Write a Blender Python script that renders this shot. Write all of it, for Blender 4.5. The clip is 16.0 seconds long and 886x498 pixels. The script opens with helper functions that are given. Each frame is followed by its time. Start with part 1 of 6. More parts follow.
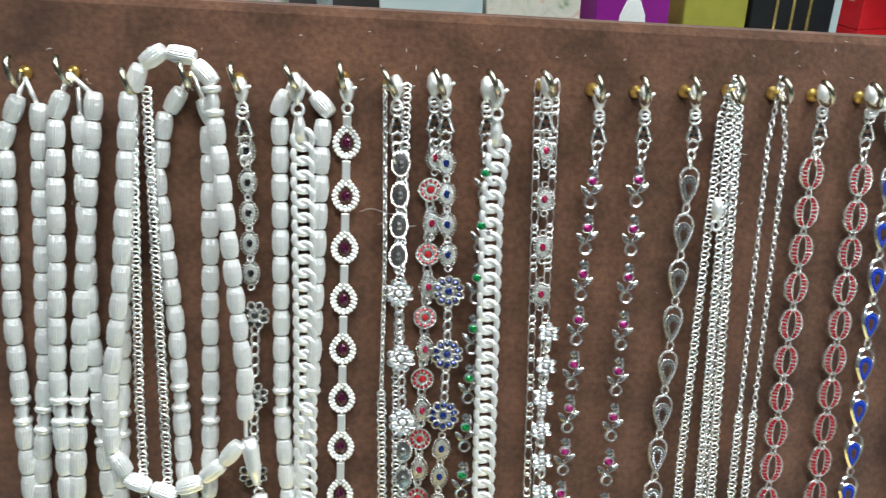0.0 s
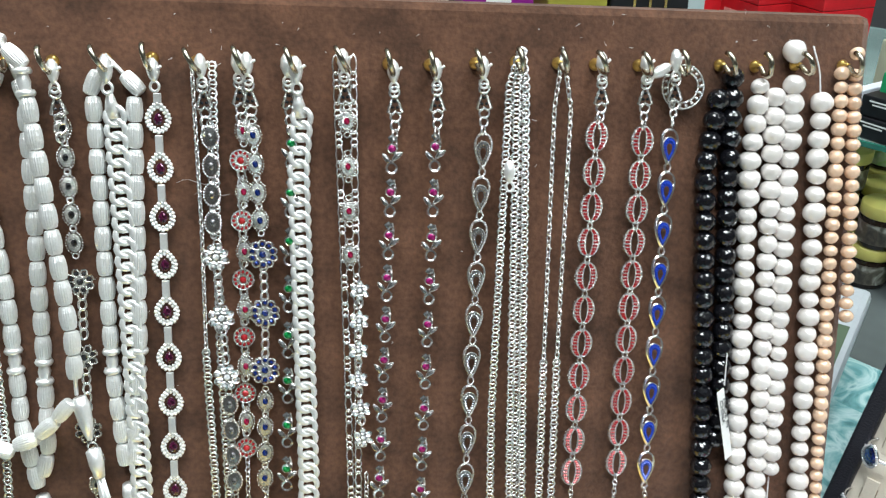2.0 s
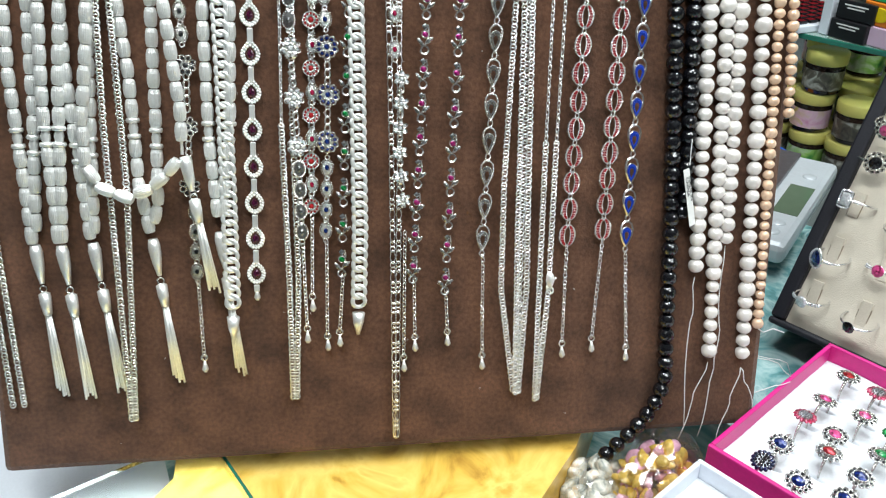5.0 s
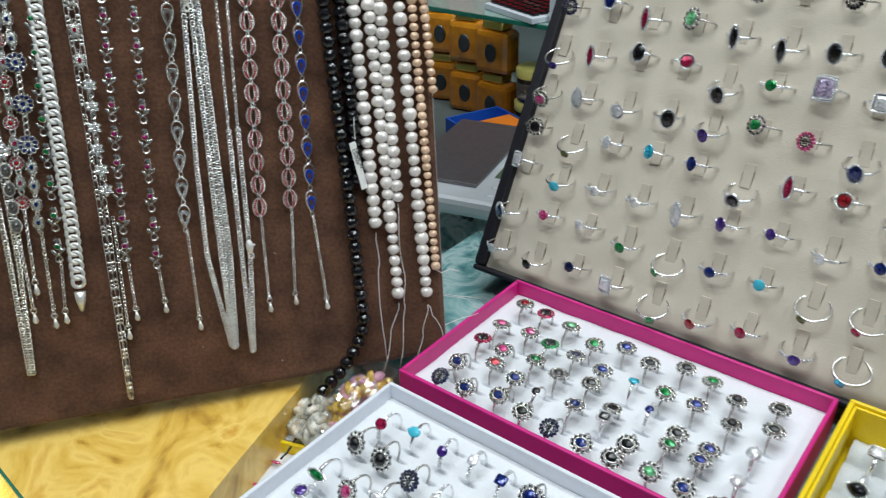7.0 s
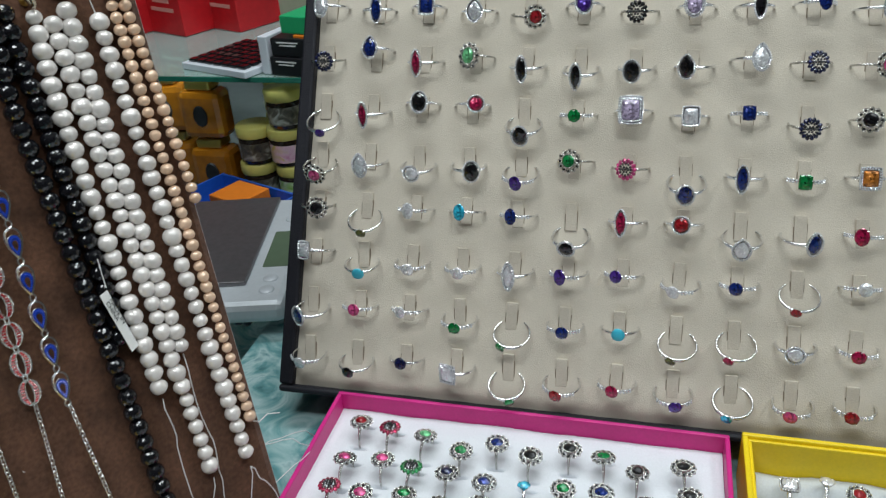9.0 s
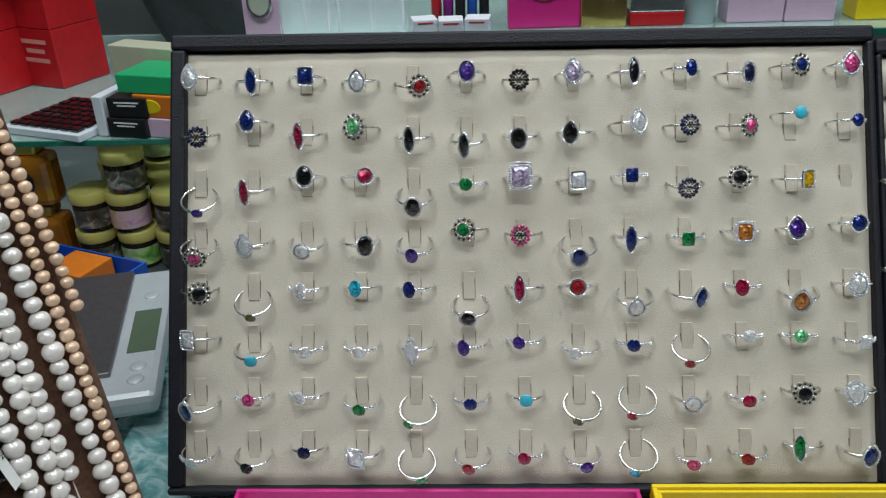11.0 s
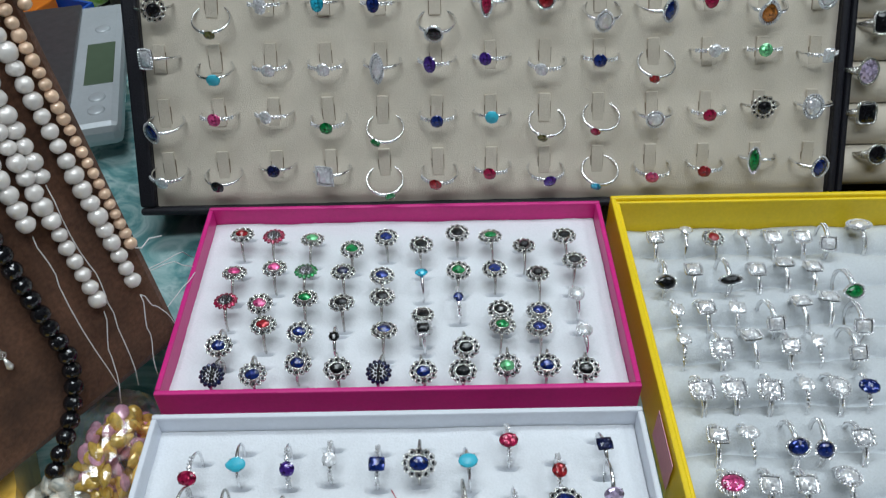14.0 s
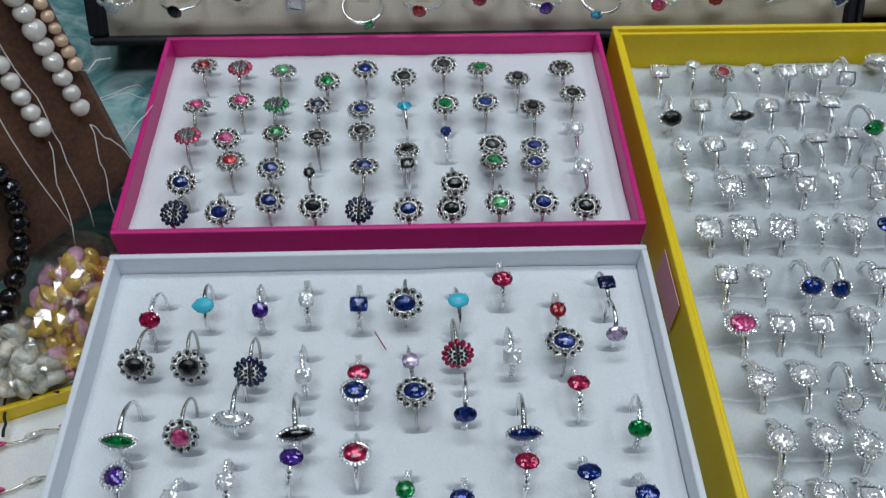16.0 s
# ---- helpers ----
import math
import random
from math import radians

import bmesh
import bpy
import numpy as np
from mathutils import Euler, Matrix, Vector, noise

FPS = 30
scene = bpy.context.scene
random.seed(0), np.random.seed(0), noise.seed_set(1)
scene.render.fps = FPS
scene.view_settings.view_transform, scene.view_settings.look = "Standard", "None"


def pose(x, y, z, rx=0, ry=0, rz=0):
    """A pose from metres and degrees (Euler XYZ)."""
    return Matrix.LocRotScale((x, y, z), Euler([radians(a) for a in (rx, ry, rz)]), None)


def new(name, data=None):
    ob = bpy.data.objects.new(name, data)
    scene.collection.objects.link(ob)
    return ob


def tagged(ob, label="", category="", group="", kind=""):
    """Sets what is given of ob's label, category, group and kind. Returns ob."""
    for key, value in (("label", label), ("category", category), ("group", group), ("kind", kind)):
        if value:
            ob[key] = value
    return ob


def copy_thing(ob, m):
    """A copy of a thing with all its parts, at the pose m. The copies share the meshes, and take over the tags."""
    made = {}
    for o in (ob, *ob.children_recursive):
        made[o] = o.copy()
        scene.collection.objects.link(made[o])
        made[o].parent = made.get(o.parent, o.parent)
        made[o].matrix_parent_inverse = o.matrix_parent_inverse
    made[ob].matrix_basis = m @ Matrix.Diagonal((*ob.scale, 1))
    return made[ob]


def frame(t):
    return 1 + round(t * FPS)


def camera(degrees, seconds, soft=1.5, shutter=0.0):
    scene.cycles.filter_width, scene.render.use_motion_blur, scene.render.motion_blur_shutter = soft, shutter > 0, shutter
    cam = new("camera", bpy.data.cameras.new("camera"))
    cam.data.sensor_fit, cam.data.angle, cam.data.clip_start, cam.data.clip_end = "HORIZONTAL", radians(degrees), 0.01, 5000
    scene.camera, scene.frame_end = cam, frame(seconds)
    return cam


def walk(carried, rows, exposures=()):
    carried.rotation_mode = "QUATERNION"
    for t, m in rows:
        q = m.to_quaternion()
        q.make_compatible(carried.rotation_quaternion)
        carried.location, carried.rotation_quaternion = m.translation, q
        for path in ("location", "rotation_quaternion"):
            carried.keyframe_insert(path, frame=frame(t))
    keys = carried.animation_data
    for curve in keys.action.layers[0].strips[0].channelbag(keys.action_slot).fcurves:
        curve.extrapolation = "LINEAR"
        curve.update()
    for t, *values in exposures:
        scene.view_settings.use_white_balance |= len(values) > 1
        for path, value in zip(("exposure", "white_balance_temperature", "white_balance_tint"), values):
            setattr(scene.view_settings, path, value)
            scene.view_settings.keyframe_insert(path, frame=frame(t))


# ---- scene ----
cam = camera(56.56, 16.0, soft=1.15, shutter=0.3)
walk(cam, [
    (0.0, pose(0.0106, -0.4380, 0.3721, 62.97, -0.32, 50.24)),
    (0.5, pose(0.0276, -0.4218, 0.3708, 62.49, -0.37, 48.46)),
    (1.0, pose(0.0418, -0.4124, 0.3731, 61.99, -0.54, 46.80)),
    (1.5, pose(0.0557, -0.4064, 0.3732, 61.95, -0.03, 47.45)),
    (2.0, pose(0.0748, -0.4057, 0.3758, 61.97, 0.32, 47.81)),
    (2.5, pose(0.1022, -0.4108, 0.3777, 61.13, 0.63, 48.39)),
    (3.0, pose(0.1296, -0.4281, 0.3686, 60.47, 0.54, 48.44)),
    (3.5, pose(0.1485, -0.4484, 0.3492, 59.12, 0.26, 47.89)),
    (3.7, pose(0.1525, -0.4558, 0.3381, 59.15, 0.14, 47.32)),
    (5.8, pose(0.1878, -0.5116, 0.3460, 60.17, 0.03, 48.78)),
    (6.0, pose(0.2144, -0.4989, 0.3542, 59.91, 0.06, 46.86)),
    (6.5, pose(0.2679, -0.4842, 0.3562, 59.94, -0.07, 40.10)),
    (7.0, pose(0.3132, -0.4835, 0.3569, 60.39, 1.29, 38.26)),
    (7.5, pose(0.3426, -0.4684, 0.3390, 60.26, 3.87, 34.15)),
    (8.0, pose(0.3114, -0.4524, 0.3330, 59.92, 4.97, 26.65)),
    (8.5, pose(0.2511, -0.4305, 0.3568, 60.53, 5.43, 19.07)),
    (9.0, pose(0.2004, -0.4053, 0.3493, 61.13, 3.84, 14.37)),
    (9.5, pose(0.1710, -0.3941, 0.3562, 63.05, 2.80, 9.97)),
    (10.0, pose(0.1602, -0.3983, 0.3526, 64.86, 1.72, 7.20)),
    (10.2, pose(0.1407, -0.3873, 0.3699, 63.37, 0.48, 3.79)),
    (12.3, pose(0.1794, -0.3860, 0.3684, 61.70, 2.48, 0.81)),
    (12.5, pose(0.1702, -0.3944, 0.3571, 60.42, 2.22, 0.30)),
    (13.0, pose(0.1594, -0.3989, 0.3651, 52.18, 1.51, -0.02)),
    (13.5, pose(0.1528, -0.4091, 0.3515, 49.26, 0.85, -0.66)),
    (14.0, pose(0.1510, -0.4081, 0.3421, 46.93, 0.84, -0.62)),
    (14.5, pose(0.1456, -0.4114, 0.3292, 45.02, 0.52, -0.80)),
    (15.0, pose(0.1459, -0.4062, 0.3191, 43.12, 0.25, -0.98)),
    (15.5, pose(0.1494, -0.4036, 0.3103, 41.48, -0.00, -1.18)),
    (16.0, pose(0.1449, -0.3999, 0.2944, 39.10, -0.43, -1.77)),
], [(0.0, 0.80, 6500, 10), (3.5, 0.80, 6500, 10), (6.0, 0.48, 6650, 10), (6.5, 0.24, 6600, 10), (7.0, 0.05, 6500, 10), (7.5, 0.02, 6500, 10), (8.0, -0.15, 6500, 10), (9.0, -0.12, 6500, 10), (10.0, -0.06, 6500, 10), (13.0, -0.26, 6380, 10), (14.5, -0.32, 6250, 10), (16.0, -0.66, 6200, 10)])

# ---- light: white ceiling panels of a shop ----
world = bpy.data.worlds.new("shop_air")
scene.world = world
world.use_nodes = True
world.node_tree.nodes["Background"].inputs[0].default_value = (0.9, 0.95, 1.0, 1)
world.node_tree.nodes["Background"].inputs[1].default_value = 0.16


def panel_lamp(name, x, y, z, sx, sy, watts):
    data = bpy.data.lights.new(name, "AREA")
    data.shape, data.size, data.size_y, data.energy = "RECTANGLE", sx, sy, watts
    data.color = (0.90, 0.98, 1.0)
    ob = new(name, data)
    ob.matrix_world = pose(x, y, z)
    return ob


panel_lamp("ceiling_lamp", 0.1, -0.7, 1.75, 1.2, 0.3, 17)
panel_lamp("ceiling_lamp", 0.1, 0.3, 1.75, 1.2, 0.3, 17)
panel_lamp("ceiling_lamp", 1.3, -0.2, 1.75, 0.3, 1.2, 11)


# ---- materials ----
def mat(name, color, rough=0.5, metal=0.0, grain=0.0, scale=200.0, bump=0.0, mottle=0.0, mscale=30.0, spec=0.5, coat=0.0, rnd=0.0, sheen=0.0, trans=0.0, ior=1.45):
    """A principled material: grain and mottle vary the colour at two sizes, rnd from object to object."""
    m = bpy.data.materials.new(name)
    m.use_nodes = True
    nt = m.node_tree
    b = nt.nodes["Principled BSDF"]
    b.inputs["Roughness"].default_value = rough
    b.inputs["Metallic"].default_value = metal
    b.inputs["Specular IOR Level"].default_value = spec
    b.inputs["Coat Weight"].default_value = coat
    b.inputs["Sheen Weight"].default_value = sheen
    b.inputs["Transmission Weight"].default_value = trans
    b.inputs["IOR"].default_value = ior
    b.inputs["Base Color"].default_value = (*color, 1)
    if not (grain or mottle or bump or rnd):
        return m
    tc = nt.nodes.new("ShaderNodeTexCoord")
    total = None

    def noise_node(size, detail):
        n = nt.nodes.new("ShaderNodeTexNoise")
        n.inputs["Scale"].default_value, n.inputs["Detail"].default_value = size, detail
        nt.links.new(tc.outputs["Object"], n.inputs["Vector"])
        return n.outputs["Fac"]

    fine = noise_node(scale, 4.0)
    for source, amount in ((fine, grain), (noise_node(mscale, 3.0) if mottle else None, mottle)):
        if not amount:
            continue
        k = nt.nodes.new("ShaderNodeMapRange")
        k.inputs["From Min"].default_value, k.inputs["From Max"].default_value = 0.25, 0.75
        k.inputs["To Min"].default_value, k.inputs["To Max"].default_value = 1 - amount, 1 + amount
        nt.links.new(source, k.inputs["Value"])
        total = times_node(nt, total, k.outputs["Result"])
    if rnd:
        oi = nt.nodes.new("ShaderNodeObjectInfo")
        k = nt.nodes.new("ShaderNodeMapRange")
        k.inputs["To Min"].default_value, k.inputs["To Max"].default_value = 1 - rnd, 1 + rnd
        nt.links.new(oi.outputs["Random"], k.inputs["Value"])
        total = times_node(nt, total, k.outputs["Result"])
    if total is not None:
        mul = nt.nodes.new("ShaderNodeVectorMath")
        mul.operation = "SCALE"
        mul.inputs[0].default_value = color
        nt.links.new(total, mul.inputs["Scale"])
        nt.links.new(mul.outputs["Vector"], b.inputs["Base Color"])
    if bump:
        bp = nt.nodes.new("ShaderNodeBump")
        bp.inputs["Strength"].default_value, bp.inputs["Distance"].default_value = bump, 0.002
        nt.links.new(fine, bp.inputs["Height"])
        nt.links.new(bp.outputs["Normal"], b.inputs["Normal"])
    return m


def times_node(nt, a, b):
    if a is None:
        return b
    k = nt.nodes.new("ShaderNodeMath")
    k.operation = "MULTIPLY"
    nt.links.new(a, k.inputs[0])
    nt.links.new(b, k.inputs[1])
    return k.outputs[0]


def pattern(name, colors, scale=30.0, distort=3.0, rough=0.3, detail=6.0, kind="noise", coat=0.0, stretch=(1, 1, 1)):
    """Several colours run into one another along a noise or a wave."""
    m = bpy.data.materials.new(name)
    m.use_nodes = True
    nt = m.node_tree
    b = nt.nodes["Principled BSDF"]
    b.inputs["Roughness"].default_value, b.inputs["Coat Weight"].default_value = rough, coat
    tc, mp = nt.nodes.new("ShaderNodeTexCoord"), nt.nodes.new("ShaderNodeMapping")
    mp.inputs["Scale"].default_value = stretch
    nt.links.new(tc.outputs["Object"], mp.inputs["Vector"])
    n = nt.nodes.new("ShaderNodeTexNoise" if kind == "noise" else "ShaderNodeTexVoronoi")
    n.inputs["Scale"].default_value = scale
    if kind == "noise":
        n.inputs["Detail"].default_value, n.inputs["Distortion"].default_value = detail, distort
    nt.links.new(mp.outputs["Vector"], n.inputs["Vector"])
    r = nt.nodes.new("ShaderNodeValToRGB")
    while len(r.color_ramp.elements) < len(colors):
        r.color_ramp.elements.new(0.5)
    for i, c in enumerate(colors):
        r.color_ramp.elements[i].position = 0.28 + 0.44 * i / (len(colors) - 1) if kind == "noise" else i / (len(colors) - 1)
        r.color_ramp.elements[i].color = (*c, 1)
    nt.links.new(n.outputs["Fac" if kind == "noise" else "Distance"], r.inputs["Fac"])
    nt.links.new(r.outputs["Color"], b.inputs["Base Color"])
    return m


VELVET = mat("brown_velvet", (0.108, 0.050, 0.029), 0.95, grain=0.30, scale=420, bump=0.22, mottle=0.5, mscale=38, spec=0.12, sheen=0.4)
BOARD_EDGE = mat("board_edge", (0.30, 0.20, 0.11), 0.8, grain=0.2, scale=400)
FOAM_BEIGE = mat("beige_velvet", (0.62, 0.56, 0.47), 0.95, grain=0.05, scale=1200, bump=0.2, mottle=0.06, mscale=25, spec=0.2, sheen=0.2)
# the white foam greyed, with the shade between the rolls put into its colour
SHADED_FOAM = mat("ring_roll_cloth", (0.58, 0.61, 0.64), 0.9, grain=0.06, scale=900, bump=0.25, mottle=0.06, mscale=30, spec=0.2)
FOAM_WHITE = mat("white_foam", (0.75, 0.77, 0.81), 0.95, grain=0.04, scale=900, bump=0.25, mottle=0.04, mscale=25, spec=0.2)
LEATHER = mat("black_leatherette", (0.012, 0.012, 0.018), 0.5, grain=0.3, scale=900, bump=0.3, spec=0.4)
PINK = mat("magenta_card", (0.62, 0.016, 0.22), 0.42, grain=0.06, scale=500, mottle=0.08, mscale=25)
WHITE_CARD = mat("white_card", (0.74, 0.77, 0.84), 0.4, grain=0.03, scale=500, mottle=0.04, mscale=20)
YELLOW = mat("yellow_card", (0.86, 0.62, 0.01), 0.38, grain=0.05, scale=500, mottle=0.06, mscale=20)
MARBLE = pattern("teal_marble", [(0.04, 0.14, 0.15), (0.16, 0.36, 0.37), (0.45, 0.62, 0.62), (0.12, 0.28, 0.30)], 22, 2.5, 0.25)
BURL = pattern("golden_burl_paper", [(0.35, 0.16, 0.02), (0.75, 0.46, 0.08), (0.90, 0.62, 0.16), (0.70, 0.38, 0.06)], 16, 2.2, 0.28, 5, coat=0.3)
SILVER = mat("bright_silver", (0.96, 0.96, 0.95), 0.22, 1.0, grain=0.06, scale=700, bump=0.06)
RHODIUM = mat("white_gold", (0.84, 0.84, 0.85), 0.20, 1.0, grain=0.06, scale=700)
SATIN = mat("satin_silver", (0.95, 0.95, 0.93), 0.38, 0.65, grain=0.05, scale=900, bump=0.12)
OXIDE = mat("darkened_silver", (0.62, 0.61, 0.58), 0.24, 1.0, grain=0.35, scale=1500, bump=0.4)
HOOK = mat("hook_steel", (0.50, 0.46, 0.36), 0.25, 1.0, grain=0.08, scale=500)
BRASS = mat("brass", (0.80, 0.55, 0.16), 0.28, 1.0, grain=0.08, scale=500)
MARCASITE = mat("marcasite", (0.05, 0.05, 0.055), 0.15, 0.6, grain=0.5, scale=2500)
PEARL = mat("white_pearl", (0.84, 0.79, 0.755), 0.22, 0.14, grain=0.05, scale=300, bump=0.05, rnd=0.06, coat=1.0)
PEACH = mat("peach_pearl", (0.82, 0.57, 0.40), 0.24, 0.14, grain=0.06, scale=300, bump=0.05, rnd=0.10, coat=1.0)
ONYX = mat("black_onyx", (0.006, 0.006, 0.008), 0.10, grain=0.2, scale=300, coat=0.6)
THREAD = mat("white_thread", (0.75, 0.74, 0.74), 0.8, grain=0.1, scale=900)
CORD = mat("black_cord", (0.012, 0.012, 0.012), 0.7, grain=0.2, scale=900)
PAPER = mat("paper", (0.82, 0.82, 0.80), 0.7, grain=0.03, scale=500)
INK = mat("black_print", (0.02, 0.02, 0.02), 0.6, grain=0.1, scale=500)


def facets(m, scale, amount, shade=0.0):
    """Small flat cells turned every way, as cut faces are; shade paints their bright and dark play into the colour."""
    nt = m.node_tree
    b = nt.nodes["Principled BSDF"]
    tc, ge, vo = nt.nodes.new("ShaderNodeTexCoord"), nt.nodes.new("ShaderNodeNewGeometry"), nt.nodes.new("ShaderNodeTexVoronoi")
    vo.inputs["Scale"].default_value = scale
    nt.links.new(tc.outputs["Object"], vo.inputs["Vector"])
    last = vo.outputs["Color"]
    for op, value in (("SUBTRACT", (0.5, 0.5, 0.5)), ("MULTIPLY", (amount, amount, amount)), ("ADD", None), ("NORMALIZE", None)):
        k = nt.nodes.new("ShaderNodeVectorMath")
        k.operation = op
        nt.links.new(last, k.inputs[0])
        if value:
            k.inputs[1].default_value = value
        elif op == "ADD":
            nt.links.new(ge.outputs["Normal"], k.inputs[1])
        last = k.outputs["Vector"]
    nt.links.new(last, b.inputs["Normal"])
    if shade:
        base = tuple(b.inputs["Base Color"].default_value)[:3]
        sep, r, mul = nt.nodes.new("ShaderNodeSeparateColor"), nt.nodes.new("ShaderNodeMapRange"), nt.nodes.new("ShaderNodeVectorMath")
        r.inputs["To Min"].default_value, r.inputs["To Max"].default_value = 1 - shade, 1 + shade
        mul.operation = "SCALE"
        mul.inputs[0].default_value = base
        nt.links.new(vo.outputs["Color"], sep.inputs["Color"])
        nt.links.new(sep.outputs["Green"], r.inputs["Value"])
        nt.links.new(r.outputs["Result"], mul.inputs["Scale"])
        nt.links.new(mul.outputs["Vector"], b.inputs["Base Color"])
    return m


def gem(name, color, rough=0.06, metal=0.35):
    return facets(mat(name, tuple(min(0.9, 1.05 * c) for c in color), rough, metal, coat=0.7, spec=0.6), 750, 0.45, 0.65)


GEMS = {
    "w": ("white", facets(mat("clear_crystal", (0.90, 0.91, 0.95), 0.10, 0.45, spec=0.9, coat=1.0), 1100, 0.8, 0.15)),
    "b": ("deep blue", gem("blue_stone", (0.007, 0.022, 0.15))), "n": ("navy", gem("navy_stone", (0.008, 0.012, 0.06))),
    "k": ("black", gem("black_stone", (0.006, 0.006, 0.008))), "r": ("dark red", gem("red_stone", (0.30, 0.012, 0.018))),
    "m": ("ruby red", gem("ruby_stone", (0.34, 0.010, 0.06))), "p": ("rose pink", gem("pink_stone", (0.58, 0.07, 0.22))),
    "g": ("emerald green", gem("green_stone", (0.005, 0.20, 0.05))), "t": ("turquoise", mat("turquoise_stone", (0.06, 0.50, 0.66), 0.3, grain=0.08, scale=400)),
    "v": ("violet", gem("violet_stone", (0.06, 0.022, 0.22))), "l": ("aqua blue", gem("aqua_stone", (0.03, 0.45, 0.65))),
    "y": ("golden yellow", gem("yellow_stone", (0.70, 0.42, 0.01))), "a": ("amber", gem("amber_stone", (0.48, 0.17, 0.03))),
    "L": ("pale lavender", gem("lavender_stone", (0.46, 0.38, 0.54), 0.12)), "G": ("pale green", gem("mint_stone", (0.16, 0.52, 0.24))),
    "O": ("olive", gem("olive_stone", (0.12, 0.12, 0.03))),
}
WALL = mat("shop_wall", (0.20, 0.19, 0.18), 0.7, grain=0.05, scale=60, mottle=0.5, mscale=2.2)
CEILING = mat("ceiling_paint", (0.70, 0.71, 0.72), 0.8, grain=0.03, scale=60, mottle=0.05, mscale=3)


# ---- building tools ----
def obj(name, bm, material, parent=None, smooth=False):
    me = bpy.data.meshes.new(name)
    if smooth:
        for f in bm.faces:
            f.smooth = True
    bm.to_mesh(me)
    bm.free()
    for m in material if isinstance(material, (list, tuple)) else (material,):
        me.materials.append(m)
    ob = new(name, me)
    ob.parent = parent
    return ob


def part(name, bm, material, parent, label="", smooth=False):
    ob = obj(name, bm, material, parent, smooth)
    if label:
        ob["label"] = label
    return ob


def box(bm, x0, y0, z0, x1, y1, z1, bevel=0.0, m=None, mi=0):
    """A box between two corners, its edges rounded by bevel."""
    r = bmesh.ops.create_cube(bm, size=1, matrix=Matrix.Translation(((x0 + x1) / 2, (y0 + y1) / 2, (z0 + z1) / 2)) @ Matrix.Diagonal((x1 - x0, y1 - y0, z1 - z0, 1)))
    vs = r["verts"]
    if bevel:
        es = list({e for v in vs for e in v.link_edges})
        out = bmesh.ops.bevel(bm, geom=es, offset=bevel, segments=2, affect="EDGES", profile=0.5)
        vs = list({v for f in out["faces"] for v in f.verts} | {v for v in vs if v.is_valid})
    if m is not None:
        bmesh.ops.transform(bm, matrix=m, verts=vs)
    if mi:
        for f in {f for v in vs for f in v.link_faces}:
            f.material_index = mi
    return vs


def B(*a, **k):
    bm = bmesh.new()
    box(bm, *a, **k)
    return bm


def lathe(bm, profile, seg=16, m=None, mi=0):
    """Turn (radius, z) pairs round the z axis."""
    rings = []
    for r, z in profile:
        if r < 1e-6:
            rings.append([bm.verts.new((0, 0, z))])
        else:
            rings.append([bm.verts.new((r * math.cos(2 * math.pi * i / seg), r * math.sin(2 * math.pi * i / seg), z)) for i in range(seg)])
    for a, b in zip(rings, rings[1:]):
        for i in range(seg):
            j = (i + 1) % seg
            q = [a[i % len(a)], a[j % len(a)], b[j % len(b)], b[i % len(b)]]
            q = [v for k, v in enumerate(q) if v not in q[:k]]
            if len(q) > 2:
                f = bm.faces.new(q)
                f.material_index = mi
    vs = [v for r in rings for v in r]
    if m is not None:
        bmesh.ops.transform(bm, matrix=m, verts=vs)
    return vs


def tube(bm, pts, r, seg=6, closed=False, mi=0, flat=1.0):
    """A round wire along points; r is one radius or one for each point."""
    n = len(pts)
    pts = [Vector(p) for p in pts]
    rings, side = [], None
    for i, p in enumerate(pts):
        t = pts[(i + 1) % n] - pts[i - 1] if closed else pts[min(i + 1, n - 1)] - pts[max(i - 1, 0)]
        t.normalize()
        if side is None:
            side = t.orthogonal().normalized()
        side = (side - t * side.dot(t)).normalized()
        other = t.cross(side)
        rr = r[i] if isinstance(r, (list, tuple)) else r
        rings.append([bm.verts.new(p + rr * (math.cos(2 * math.pi * k / seg) * side * flat + math.sin(2 * math.pi * k / seg) * other)) for k in range(seg)])
    for i in range(n if closed else n - 1):
        a, b = rings[i], rings[(i + 1) % n]
        off = 0
        if closed and i == n - 1:
            off = min(range(seg), key=lambda o: sum((a[k].co - b[(k + o) % seg].co).length for k in range(seg)))
        for k in range(seg):
            f = bm.faces.new((a[k], a[(k + 1) % seg], b[(k + 1 + off) % seg], b[(k + off) % seg]))
            f.material_index = mi
    if not closed:
        for ring, flip in ((rings[0], True), (rings[-1], False)):
            f = bm.faces.new(ring[::-1] if flip else ring)
            f.material_index = mi
    return [v for ring in rings for v in ring]


# ---- planes of the leaning board and of the leaning ring tray ----
def plane_frame(azimuth, lean, d, roll=0.0):
    a, l = radians(azimuth), radians(lean)
    n = Vector((math.cos(l) * math.cos(a), math.cos(l) * math.sin(a), math.sin(l)))
    u = Vector((-math.sin(a), math.cos(a), 0))
    v = n.cross(u)
    m = Matrix((u, v, n)).transposed().to_4x4()
    return Matrix.Translation(n * d) @ m @ pose(0, 0, 0, 0, 0, roll)


BOARD = plane_frame(-35.43, 17.71, 0.0484)
TRAY = plane_frame(-88.35, 30.26, 0.0014)
COUNTER = -0.030

